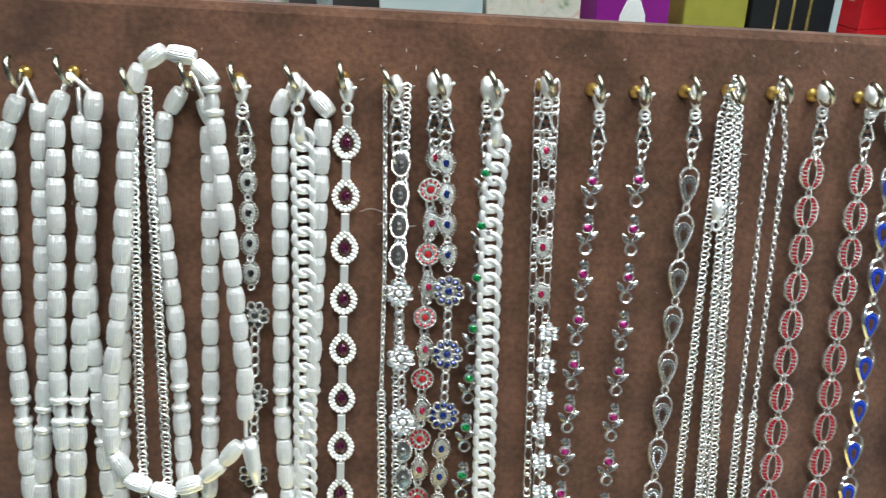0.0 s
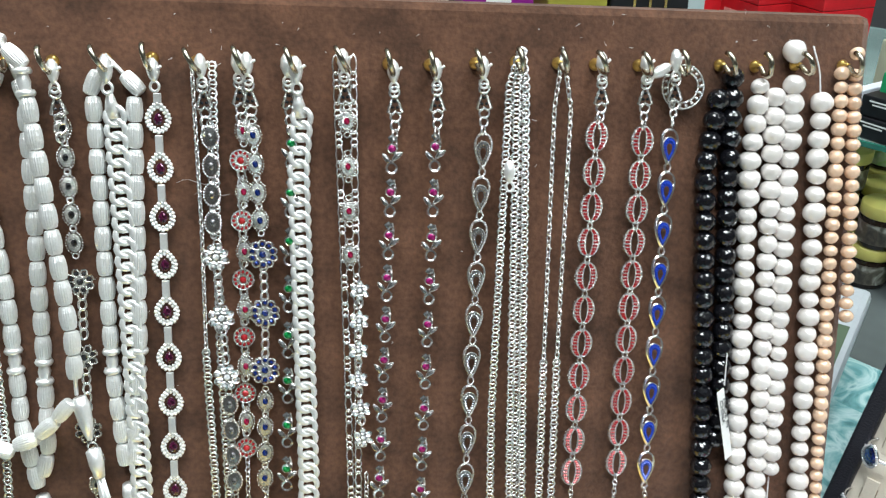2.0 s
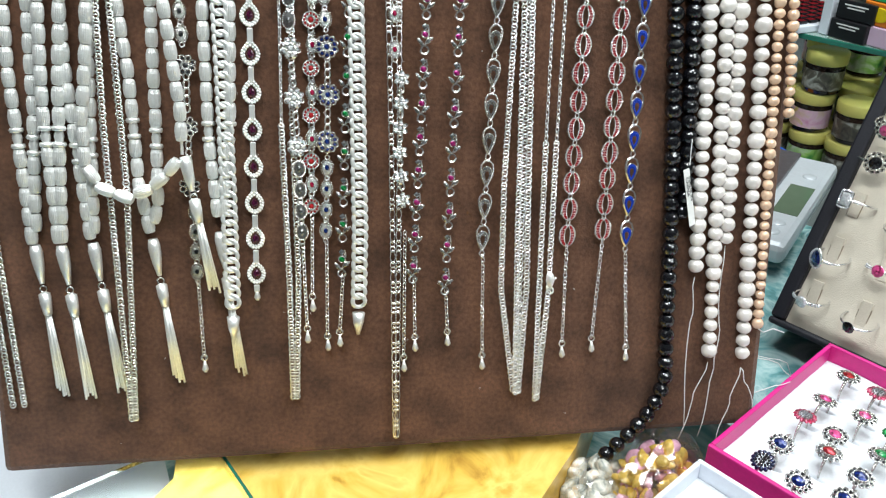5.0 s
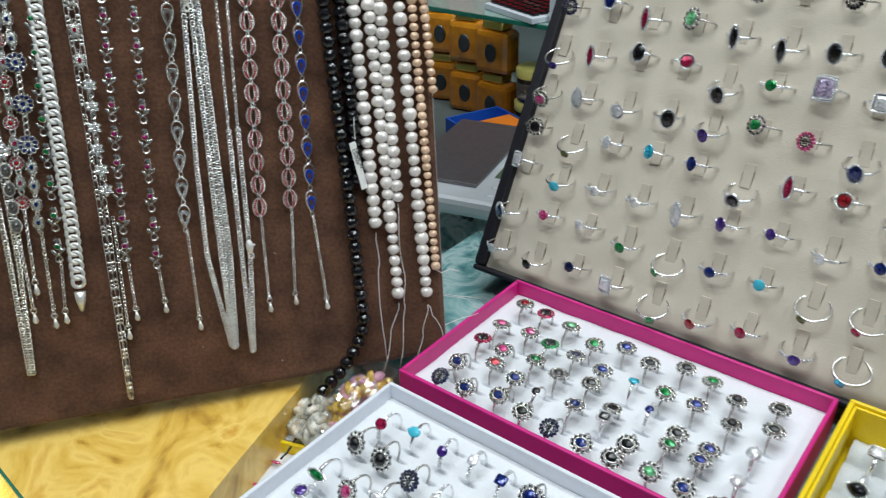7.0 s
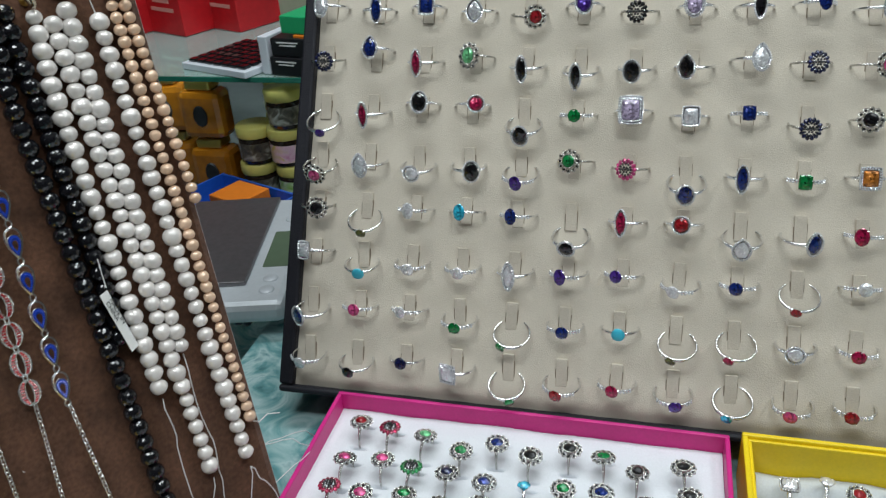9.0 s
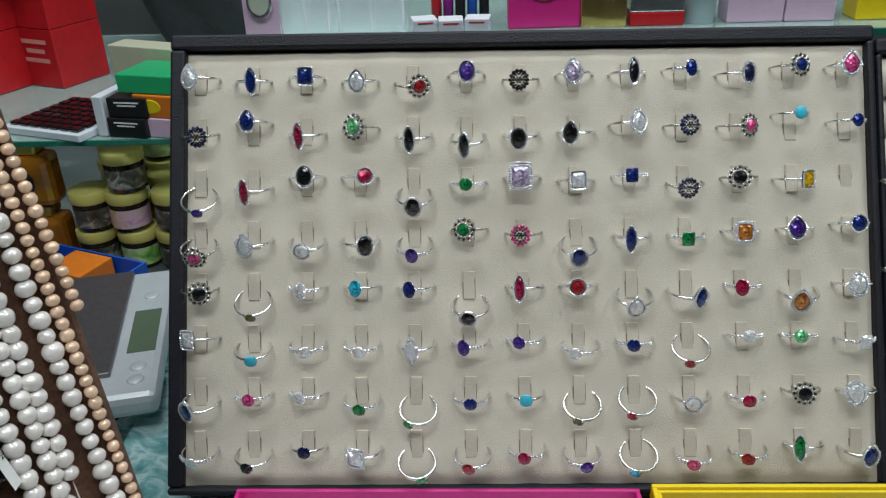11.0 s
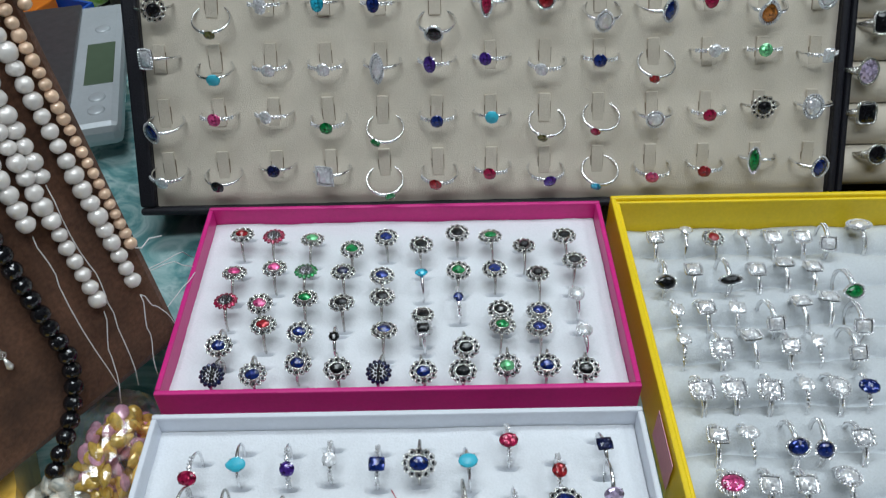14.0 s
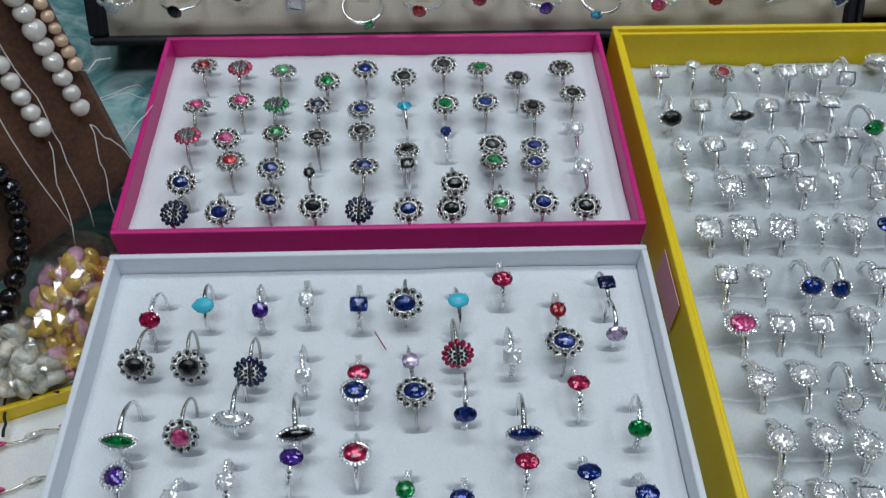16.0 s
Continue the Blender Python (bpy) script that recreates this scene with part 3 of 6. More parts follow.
def ring_box(x, y, w, h, depth, foam, material, label, top=0.0, wall=0.003, turn=0.0, inset=0.0, slits=(), valleys=()):
    """A shallow card box, its back left upper corner at x, y; slits cut the pad, valleys part its rolls."""
    b = tagged(new("ring_box"), label, "ring box", "ring boxes")
    b.matrix_world = pose(x, y, top, 0, 0, turn)
    part("base", B(wall, -h + wall, -depth, w - wall, -wall, -depth + 0.001), material, b)
    for a in ((0, -wall, -depth, w, 0, 0), (0, -h, -depth, w, -h + wall, 0), (0, -h + wall, -depth, wall, -wall, 0), (w - wall, -h + wall, -depth, w, -wall, 0)):
        part("side", B(*a, bevel=0.0009), material, b)
    if valleys:
        e = wall + 0.0022
        for a in ((wall, -e, -depth, w - wall, -wall, -0.0022), (wall, -h + wall, -depth, w - wall, -h + e, -0.0022), (wall, -h + e, -depth, e, -e, -0.0022), (w - e, -h + e, -depth, w - wall, -e, -0.0022)):
            part("liner", B(*a, bevel=0.0007), material, b, "inner card liner a little below the rim")
        wall = e
    # a soft pad, a little uneven
    nx, ny = (90, 330) if valleys else (120, 420)
    x0, x1, y0, y1 = wall + inset, w - wall - 0.0003, -h + wall + 0.0003, -wall - 0.0003
    verts = []
    for j in range(ny + 1):
        py = y0 + (y1 - y0) * j / ny
        near = [q for q in slits if abs(q[1] - py) < 0.0025]
        for i in range(nx + 1):
            px = x0 + (x1 - x0) * i / nx
            pz = -foam + 0.0011 * noise.noise((px * 32 + x * 40, py * 32, y * 30)) + 0.0003 * noise.noise((px * 210, py * 210, 3))
            for q in near:
                side = min(1.0, max(0.0, (0.0054 - abs(px - q[0])) / 0.0016))
                bend = q[1] - 0.0010 * (1 - ((px - q[0]) / 0.0054) ** 2) * q[2]
                pz -= 0.0075 * side * math.exp(-((py - bend) / 0.00085) ** 2)
            verts.append((px, py, pz + roll_height(valleys, py + 0.0016 * math.sin(px * 90 + py * 60), px)))
    faces = [(j * (nx + 1) + i, j * (nx + 1) + i + 1, (j + 1) * (nx + 1) + i + 1, (j + 1) * (nx + 1) + i) for j in range(ny) for i in range(nx)]
    me = bpy.data.meshes.new("pad")
    me.from_pydata(verts, [], faces)
    me.polygons.foreach_set("use_smooth", [True] * len(faces))
    me.materials.append(SHADED_FOAM if valleys else FOAM_WHITE)
    new("pad", me).parent = b
    return b


def roll_height(valleys, y, x):
    """Foam rolls that bulge between one valley and the next."""
    for a, b in zip(valleys, valleys[1:]):
        if b <= y <= a:
            t = (a - y) / (a - b)
            return 0.0110 * math.sin(math.pi * t) ** 0.36 * (1 + 0.12 * noise.noise((x * 50, a * 80, 0))) - 0.001
    return -0.001


BOX_R, ROLL_R = 0.0104, 0.0114
VALLEYS = (0.000, -0.027, -0.057, -0.087, -0.113, -0.143, -0.174, -0.200, -0.227, -0.255, -0.281, -0.308, -0.335, -0.362)


def box_rings(rows, kind):
    """Place, lean and size of each ring of a box."""
    out = []
    for r, c, code, x, y in spots(rows):
        lean = rng.uniform(-14, 12)
        size = {"F": 0.88, "C": 0.92, "B": 0.95, "H": 0.95, "D": 0.75, "S": 1.0, "E": 1.0}[code[1]]
        R, head = BOX_R, 0.004 if kind == "pink" else 0.003
        if kind == "pink":
            lean = rng.uniform(26, 34) if y < -0.118 else rng.uniform(-6, 18)
            y = max(y, -0.139)
            size *= 0.92
        if kind == "white":
            size *= 1.12
            if r in (1, 2) and c not in (4, 5, 8):
                lean = rng.uniform(38, 58)
            elif r == 0:
                lean = rng.uniform(5, 40)
        if kind == "yellow":
            R, head, y = ROLL_R, -0.006, y - 0.003
            size = {"H": 1.12, "D": 0.98, "S": 1.35, "F": 0.95}[code[1]]
            lean = max(-12, min(50, math.degrees(math.asin(max(-0.8, min(0.8, (VALLEYS[r + 1] - y) / (R + 0.0017)))))))
        arm = R + 0.0017
        out.append((code, x, y + arm * math.sin(radians(lean)), head - arm * math.cos(radians(lean)), lean, rng.uniform(-8, 8), size, R))
    return out


def slit_places(placed, foam, x, y):
    """Where both sides of each ring's band go into the pad."""
    out = []
    for code, cx, cy, cz, lean, turn, size, R in placed:
        up = max(-0.9 * R, min(0.9 * R, cz + foam))
        half = math.sqrt(R * R - up * up)
        out += [(cx - x, cy - y + half, 1), (cx - x, cy - y - half, 0.4)]
    return out


pink_rings, white_rings, yellow_rings = box_rings(PINK_RINGS, "pink"), box_rings(WHITE_RINGS, "white"), box_rings(YELLOW_RINGS, "yellow")
pink_box = ring_box(0.0, -0.0008, 0.251, 0.1487, 0.032, 0.0115, PINK, "magenta card box of rings on white foam", top=0.002, slits=slit_places(pink_rings, 0.0095, 0.0, 0.0))
white_box = ring_box(0.002, -0.1600, 0.247, 0.2055, 0.030, 0.0105, WHITE_CARD, "white card box of rings on white foam", slits=slit_places(white_rings, 0.0105, 0.002, -0.16))
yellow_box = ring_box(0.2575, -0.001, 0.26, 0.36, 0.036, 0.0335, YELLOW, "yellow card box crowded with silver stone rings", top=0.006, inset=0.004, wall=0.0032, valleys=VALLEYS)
for placed, group in ((pink_rings, "rings of the magenta box"), (white_rings, "rings of the white box"), (yellow_rings, "rings of the yellow box")):
    for code, x, y, z, lean, turn, size, R in placed:
        wide = 0.0030 if R == ROLL_R and code[1] in "HD" else 0.0
        ring(code, pose(x, y, z, lean, 0, turn) @ pose(0, 0, 0, 0, 0, 90), group, size, R, wide)


# ---- necklaces, bracelets and chains on the board ----
# local frame of every link: y runs up the strand, z away from the board
BASE = 0.0032
MESHES = {}


def shared(key, make):
    """One mesh for all the links of a kind."""
    if key not in MESHES:
        bm = bmesh.new()
        mats, smooth = make(bm)
        for f in bm.faces:
            f.smooth = smooth
        me = bpy.data.meshes.new(key)
        bm.to_mesh(me)
        bm.free()
        for m in mats:
            me.materials.append(m)
        MESHES[key] = me
    return MESHES[key]


def link(parent, name, mesh, p, turn=0.0, w=0.0, spin=0.0, scale=1.0):
    ob = new(name, mesh)
    ob.parent = parent
    ob.matrix_local = pose(p[0], p[1], BASE + w) @ pose(0, 0, 0, 0, 0, turn) @ pose(0, 0, 0, 0, spin, 0) @ Matrix.Scale(scale, 4)
    return ob


def line(text):
    return [Vector([int(a) / 1000 for a in q.split(",")]) for q in text.split()]


def steps(pts, pitch, start=0.0, stop=None):
    """Points every pitch along a line, with the turn of its direction from straight down."""
    out, left, gone = [], start, 0.0
    for a, b in zip(pts, pts[1:]):
        d = (b - a).length
        while left <= d + 1e-9:
            if stop is None or gone + left <= stop:
                t = (b - a) / d
                out.append((a + t * left, math.degrees(math.atan2(t.x, -t.y))))
            left += pitch
        left -= d
        gone += d
    return out


def thing(name, label, category, group=""):
    t = tagged(new(name), label, category, group)
    t.matrix_world = BOARD
    return t


def oval(bm, rx, ry, wire, z=0.0, n=12, seg=5, mi=0, cx=0.0, cy=0.0, tilt=0.0):
    pts = []
    for i in range(n):
        a = 2 * math.pi * i / n
        x, y = rx * math.cos(a), ry * math.sin(a)
        pts.append((cx + x * math.cos(tilt), cy + y, z + x * math.sin(tilt)))
    tube(bm, pts, wire, seg, closed=True, mi=mi)


def disc(bm, rx, ry, z0, z1, n=16, mi=0, cx=0.0, cy=0.0, dome=0.0):
    """A low domed oval plate."""
    a = [bm.verts.new((cx + rx * math.cos(2 * math.pi * i / n), cy + ry * math.sin(2 * math.pi * i / n), z0)) for i in range(n)]
    b = [bm.verts.new((cx + rx * 0.9 * math.cos(2 * math.pi * i / n), cy + ry * 0.9 * math.sin(2 * math.pi * i / n), z1)) for i in range(n)]
    c = bm.verts.new((cx, cy, z1 + dome))
    for i in range(n):
        j = (i + 1) % n
        bm.faces.new((a[i], a[j], b[j], b[i])).material_index = mi
        bm.faces.new((b[i], b[j], c)).material_index = mi


def barrel(bm):
    n, prof = 44, ((0.0015, -0.0051), (0.0025, -0.0046), (0.0030, -0.0025), (0.00315, 0), (0.0030, 0.0025), (0.0025, 0.0046), (0.0015, 0.0051))
    rings = [[bm.verts.new((r * (1 + 0.055 * (i % 2)) * math.cos(2 * math.pi * i / n), y, r * (1 + 0.055 * (i % 2)) * math.sin(2 * math.pi * i / n))) for i in range(n)] for r, y in prof]
    for a, b in zip(rings, rings[1:]):
        for i in range(n):
            bm.faces.new((a[i], b[i], b[(i + 1) % n], a[(i + 1) % n]))
    bm.faces.new(rings[0])
    bm.faces.new(rings[-1][::-1])
    return (SATIN,), False


def spacer(bm):
    for y in (-0.0042, 0.0042):
        lathe(bm, ((0, -0.0012), (0.0032, -0.0012), (0.0037, 0), (0.0032, 0.0012), (0, 0.0012)), 16, m=pose(0, y, 0, 90))
    lathe(bm, ((0.0020, -0.003), (0.0026, 0), (0.0020, 0.003)), 14, m=pose(0, 0, 0, 90))
    return (SATIN,), True


def pearl(k, r):
    def make(bm):
        bmesh.ops.create_icosphere(bm, subdivisions=3, radius=r)
        for v in bm.verts:
            v.co *= 1 + 0.09 * noise.noise(v.co * 260 + Vector((k * 7.3, 0, 0)))
            v.co.y *= 0.90 + 0.05 * (k % 3)
        return (PEARL if r > 0.0035 else PEACH,), True
    return make


def onyx(bm):
    bmesh.ops.create_icosphere(bm, subdivisions=3, radius=0.0046)
    for v in bm.verts:
        v.co *= 1 + 0.012 * noise.noise(v.co * 900)
    return (ONYX,), False


def curb(bm):
    n, pts = 14, []
    for i in range(n):
        a = 2 * math.pi * i / n
        x, y = 0.0035 * math.cos(a), 0.0035 * math.sin(a)
        pts.append((x * 0.95 + y * 0.35, y - x * 0.35, 0.0010 * math.sin(2 * a)))
    tube(bm, pts, 0.00125, 6, closed=True)
    for v in bm.verts:
        v.co.z = max(-0.0011, min(0.0011, v.co.z))
    return (SATIN,), True


def jump(r=0.0021, wire=0.0006):
    def make(bm):
        oval(bm, r, r, wire)
        return (SILVER,), True
    return make


def jump_oval(bm):
    oval(bm, 0.0015, 0.0024, 0.0006)
    return (SILVER,), True


def clasp(bm):
    pts = [(0, -0.0045, 0), (0, -0.003, 0), (0, -0.0005, 0), (0, 0.003, 0), (0, 0.0048, 0)]
    tube(bm, pts, [0.0008, 0.0017, 0.0026, 0.0021, 0.0008], 8, flat=1.0)
    oval(bm, 0.0017, 0.0019, 0.0006, cy=-0.0062)
    tube(bm, [(0.002, 0.0005, 0.0008), (0.0034, 0.0016, 0.001)], 0.0006, 5)
    return (SATIN,), True


def fan(bm):
    tube(bm, [(0, 0.0035, 0), (0.0012, 0.001, 0.0003), (0.0026, -0.0028, 0), (0.0013, -0.0036, 0), (0, -0.0026, 0), (-0.0013, -0.0036, 0), (-0.0026, -0.0028, 0), (-0.0012, 0.001, 0.0003)], 0.0007, 5, closed=True)
    for x, y in ((0, 0.001), (0.0008, -0.0012), (-0.0008, -0.0012)):
        drop_ball(bm, x, y, 0.0004, 0.0007, 1)
    return (OXIDE, MARCASITE), True


def tag_end(bm):
    tube(bm, [(0, 0.0035, 0), (0, 0.001, 0), (0, -0.0015, 0), (0, -0.0032, 0)], [0.0005, 0.0012, 0.0019, 0.0008], 7)
    return (SATIN,), True


def oval_station(color):
    def make(bm):
        disc(bm, 0.0030, 0.0043, -0.0008, 0.0007, mi=0, dome=0.0003)
        for p in along([(0.0033 * math.cos(i * 0.26), 0.0046 * math.sin(i * 0.26)) for i in range(24)], 22):
            drop_ball(bm, p.x, p.y, 0.0003, 0.0005, 0)
        stone_mesh(bm, "o", 0.0012, 0.0009, 0.0008, mi=1, n=10)
        oval(bm, 0.0012, 0.0012, 0.0004, cy=0.0055)
        oval(bm, 0.0012, 0.0012, 0.0004, cy=-0.0055)
        return (OXIDE if color != "w" else SILVER, GEMS[color][1] if color != "w" else PAVE), False
    return make


def flower_station(color, metal, r=0.0055, petals=8):
    def make(bm):
        disc(bm, r * 0.55, r * 0.55, -0.001, 0.0004)
        for i in range(petals):
            a = 2 * math.pi * (i + 0.5) / petals
            loop = []
            for j in range(8):
                b = 2 * math.pi * j / 8
                lx, ly = r * 0.30 * math.cos(b), r * 0.24 * math.sin(b)
                loop.append(((r * 0.7 + lx) * math.cos(a) - ly * math.sin(a), (r * 0.7 + lx) * math.sin(a) + ly * math.cos(a), 0.0002))
            tube(bm, loop, 0.0005, 4, closed=True)
            drop_ball(bm, r * 0.7 * math.cos(a), r * 0.7 * math.sin(a), 0.0002, r * 0.17, 1)
        stone_mesh(bm, "r", r * 0.24, 0.0006, 0.0008, mi=1, n=10)
        return (metal, GEMS[color][1] if color != "k" else MARCASITE), False
    return make


def rosette(bm):
    disc(bm, 0.0042, 0.0042, -0.0008, 0.0004)
    for i in range(12):
        a = 2 * math.pi * i / 12
        drop_ball(bm, 0.0033 * math.cos(a), 0.0033 * math.sin(a), 0.0005, 0.0007, 1)
    oval(bm, 0.0021, 0.0021, 0.00045, z=0.0006)
    oval(bm, 0.0043, 0.0043, 0.0005, n=18)
    stone_mesh(bm, "r", 0.0014, 0.0006, 0.0009, mi=1, n=10)
    return (OXIDE, RED_PAVE), False


def tear_station(bm):
    edge = [(0.0046 * math.sin(a) * (1 - 0.42 * max(0, math.cos(a)) ** 1.3), 0.0058 * math.cos(a) + 0.0006) for a in [2 * math.pi * i / 26 for i in range(26)]]
    for k, q in ((1.0, 0.0009), (0.72, 0.0007)):
        for p in along([(x * k, y * k) for x, y in edge], 20 if k == 1 else 14):
            drop_ball(bm, p.x, p.y, 0.0004, q, 0)
    tube(bm, [(x * 0.86, y * 0.86, -0.0004) for x, y in edge], 0.0008, 4, closed=True)
    stone_mesh(bm, "p", 0.0019, 0.0003, 0.001, mi=1, n=12)
    for y in (0.0083, -0.0083):
        box(bm, -0.0015, y - 0.002, -0.0006, 0.0015, y + 0.002, 0.0010, bevel=0.0003)
    return (SATIN, WINE), False


ROSE = gem("rose_stone", (0.30, 0.012, 0.13))


def rose_station(color):
    def make(bm):
        drop_ball(bm, 0, 0.0002, 0.0004, 0.0016, 0, 2, 0.7)
        oval(bm, 0.0018, 0.0018, 0.0005, z=0.0006, cy=0.0002)
        stone_mesh(bm, "r", 0.0015, 0.0012, 0.0008, mi=1, n=12)
        for s, y, a in ((1, -0.003, 50), (-1, -0.0042, -40)):
            stone_mesh(bm, "m", 0.0016, 0, 0.0006, mi=0, n=10, m=pose(s * 0.0021, y, 0.0, 0, 0, -a))
            stone_mesh(bm, "m", 0.0013, 0, 0.0009, mi=2, n=10, m=pose(s * 0.0021, y, 0.0003, 0, 0, -a))
        stone_mesh(bm, "s", 0.0014, 0, 0.0009, mi=2, n=8, m=pose(-0.0003, 0.0038, 0.0002, 0, 0, 40))
        tube(bm, [(0.001, 0.005, 0), (0.0018, 0.002, 0), (0.0014, -0.002, 0), (0, -0.0055, 0)], 0.0005, 5)
        oval(bm, 0.0020, 0.0021, 0.0006, cy=-0.0078)
        return (SILVER, GEMS["g"][1] if color == "g" else ROSE, PAVE), False
    return make


def drop_station(color):
    def make(bm):
        n = 22
        edge = [(0.0047 * math.sin(a) * max(0.0, math.cos(a / 2 if a < math.pi else math.pi - a / 2)) ** 1.1, 0.0074 * math.cos(a)) for a in [2 * math.pi * i / n for i in range(n)]]
        tube(bm, [(x, y, 0) for x, y in edge], 0.00065, 5, closed=True)
        out = [bm.verts.new((x * 0.74, y * 0.70 - 0.0012, 0.0006)) for x, y in edge]
        inn = [bm.verts.new((x * 0.34, y * 0.36 - 0.0012, 0.0006)) for x, y in edge]
        low = [bm.verts.new((x * 0.74, y * 0.70 - 0.0012, -0.0006)) for x, y in edge]
        for i in range(n):
            j = (i + 1) % n
            bm.faces.new((out[j], out[i], inn[i], inn[j])).material_index = 1
            bm.faces.new((out[i], out[j], low[j], low[i]))
        for p in along([(x * 0.54, y * 0.53 - 0.0012) for x, y in edge], 16):
            drop_ball(bm, p.x, p.y, 0.0007, 0.0006, 1)
        tube(bm, [(x * 0.76, y * 0.72 - 0.0012, 0.0003) for x, y in edge], 0.0004, 4, closed=True)
        oval(bm, 0.0013, 0.0019, 0.0005, cy=-0.0088)
        return (OXIDE if color == "k" else SILVER, PAVE if color == "k" else BLUE_PAVE), False
    return make


def red_station(bm):
    n = 24
    oval(bm, 0.0045, 0.0062, 0.0007, n=24)
    for s in (1, -1):
        a, b = [], []
        for i in range(13):
            t = math.pi * (i / 12 - 0.5)
            a.append(bm.verts.new((s * 0.0043 * math.cos(t), 0.0060 * math.sin(t), 0.0006)))
            b.append(bm.verts.new((s * 0.0017 * math.cos(t), 0.0056 * math.sin(t), 0.0006)))
            if 1 < i < 11:
                for k in (0.0025, 0.0035):
                    drop_ball(bm, s * k * math.cos(t), 0.0058 * math.sin(t), 0.0007, 0.00056, 1)
        for i in range(12):
            f = bm.faces.new((a[i], a[i + 1], b[i + 1], b[i]))
            f.material_index = 2
        tube(bm, [(s * 0.0017 * math.cos(math.pi * (i / 12 - 0.5)), 0.0056 * math.sin(math.pi * (i / 12 - 0.5)), 0.0005) for i in range(13)], 0.00045, 4)
    oval(bm, 0.0010, 0.0014, 0.00045, cy=0.0073)
    return (OXIDE, RED_PAVE, OXIDE), False


WINE = gem("wine_stone", (0.075, 0.008, 0.035))
BLUE_PAVE = mat("blue_crystal", (0.02, 0.06, 0.45), 0.12, 0.1, grain=0.3, scale=1500, coat=0.6)
PAVE = mat("grey_crystal", (0.30, 0.30, 0.30), 0.2, 0.8, grain=0.5, scale=2500)
RED_PAVE = mat("red_crystal", (0.42, 0.02, 0.025), 0.12, 0.1, grain=0.3, scale=1500, coat=0.6)


def chain(parent, pts, pitch, rx, ry, wire, name="chain", bar=False, twist=0.0, metal=None, w=0.0, long_every=0):
    """Fine links, too small to pick apart, joined into one length of chain."""
    bm = bmesh.new()
    i = 0
    at = steps(pts, pitch)
    while i < len(at):
        p, turn = at[i]
        stretch = 2.3 if long_every and i % long_every == 0 else 1.0
        if stretch > 1 and i + 1 < len(at):
            p = (p + at[i + 1][0]) / 2
        n = 8
        c, s = math.cos(radians(turn)), math.sin(radians(turn))
        ring_pts = []
        tip = twist if i % 2 else -twist
        for j in range(n):
            a = 2 * math.pi * j / n
            x, y = rx * math.cos(a), ry * stretch * math.sin(a)
            ring_pts.append((p.x + x * math.cos(tip) * c - y * s, p.y + x * math.cos(tip) * s + y * c, BASE + w + x * math.sin(tip)))
        tube(bm, ring_pts, wire, 4, closed=True)
        if bar:
            tube(bm, [(p.x - rx * c, p.y - rx * s, BASE + w), (p.x + rx * c, p.y + rx * s, BASE + w)], wire * 0.75, 4)
        i += 2 if stretch > 1 else 1
    ob = part(name, bm, metal or SILVER, parent, smooth=True)
    return ob


def anchor(parent, text, w=0.0):
    chain(parent, line(text), 0.0036, 0.00165, 0.0019, 0.00055, bar=True, w=w)


def extender(parent, text, w=0.0):
    pts = line(text)
    chain(parent, pts, 0.0022, 0.0011, 0.0015, 0.00036, "extender_chain", twist=0.75, w=w)
    end, turn = pts[-1], 0
    link(parent, "jump_ring", shared("jump_big", jump(0.0018, 0.0005)), end, w=w)
    link(parent, "end_tag", shared("tag_end", tag_end), end + Vector((0, -0.0055)), w=w)


def top_clasp(parent, u, v, w=0.004, with_fan=True):
    link(parent, "clasp", shared("clasp", clasp), (u, v), w=w)
    if with_fan:
        link(parent, "fan_connector", shared("fan", fan), (u, v - 0.0130), w=w * 0.6, scale=1.15)
        link(parent, "jump_ring", shared("jump", jump()), (u, v - 0.0082), w=w)
        for k in range(3):
            link(parent, "jump_ring", shared("jump", jump()), (u - 0.0003 * k, v - 0.0182 - 0.0036 * k), w=w * 0.4, spin=30 * k)


def bead_line(parent, pts, mesh_of, name, pitch, w=0.0, start=0.0, spins=True):
    for i, (p, turn) in enumerate(steps(pts, pitch, start)):
        me, scale = mesh_of(i)
        link(parent, name, me, p, turn, w + hang_rng.uniform(-0.0004, 0.0004), hang_rng.uniform(0, 360) if spins else 0, scale)


hang_rng = random.Random(11)


def cord_line(parent, pts, r=0.0005, w=0.0, name="thread", material=None):
    bm = bmesh.new()
    tube(bm, [(p[0], p[1], BASE + w) for p in pts], r, 5)
    return part(name, bm, material or THREAD, parent, smooth=True)


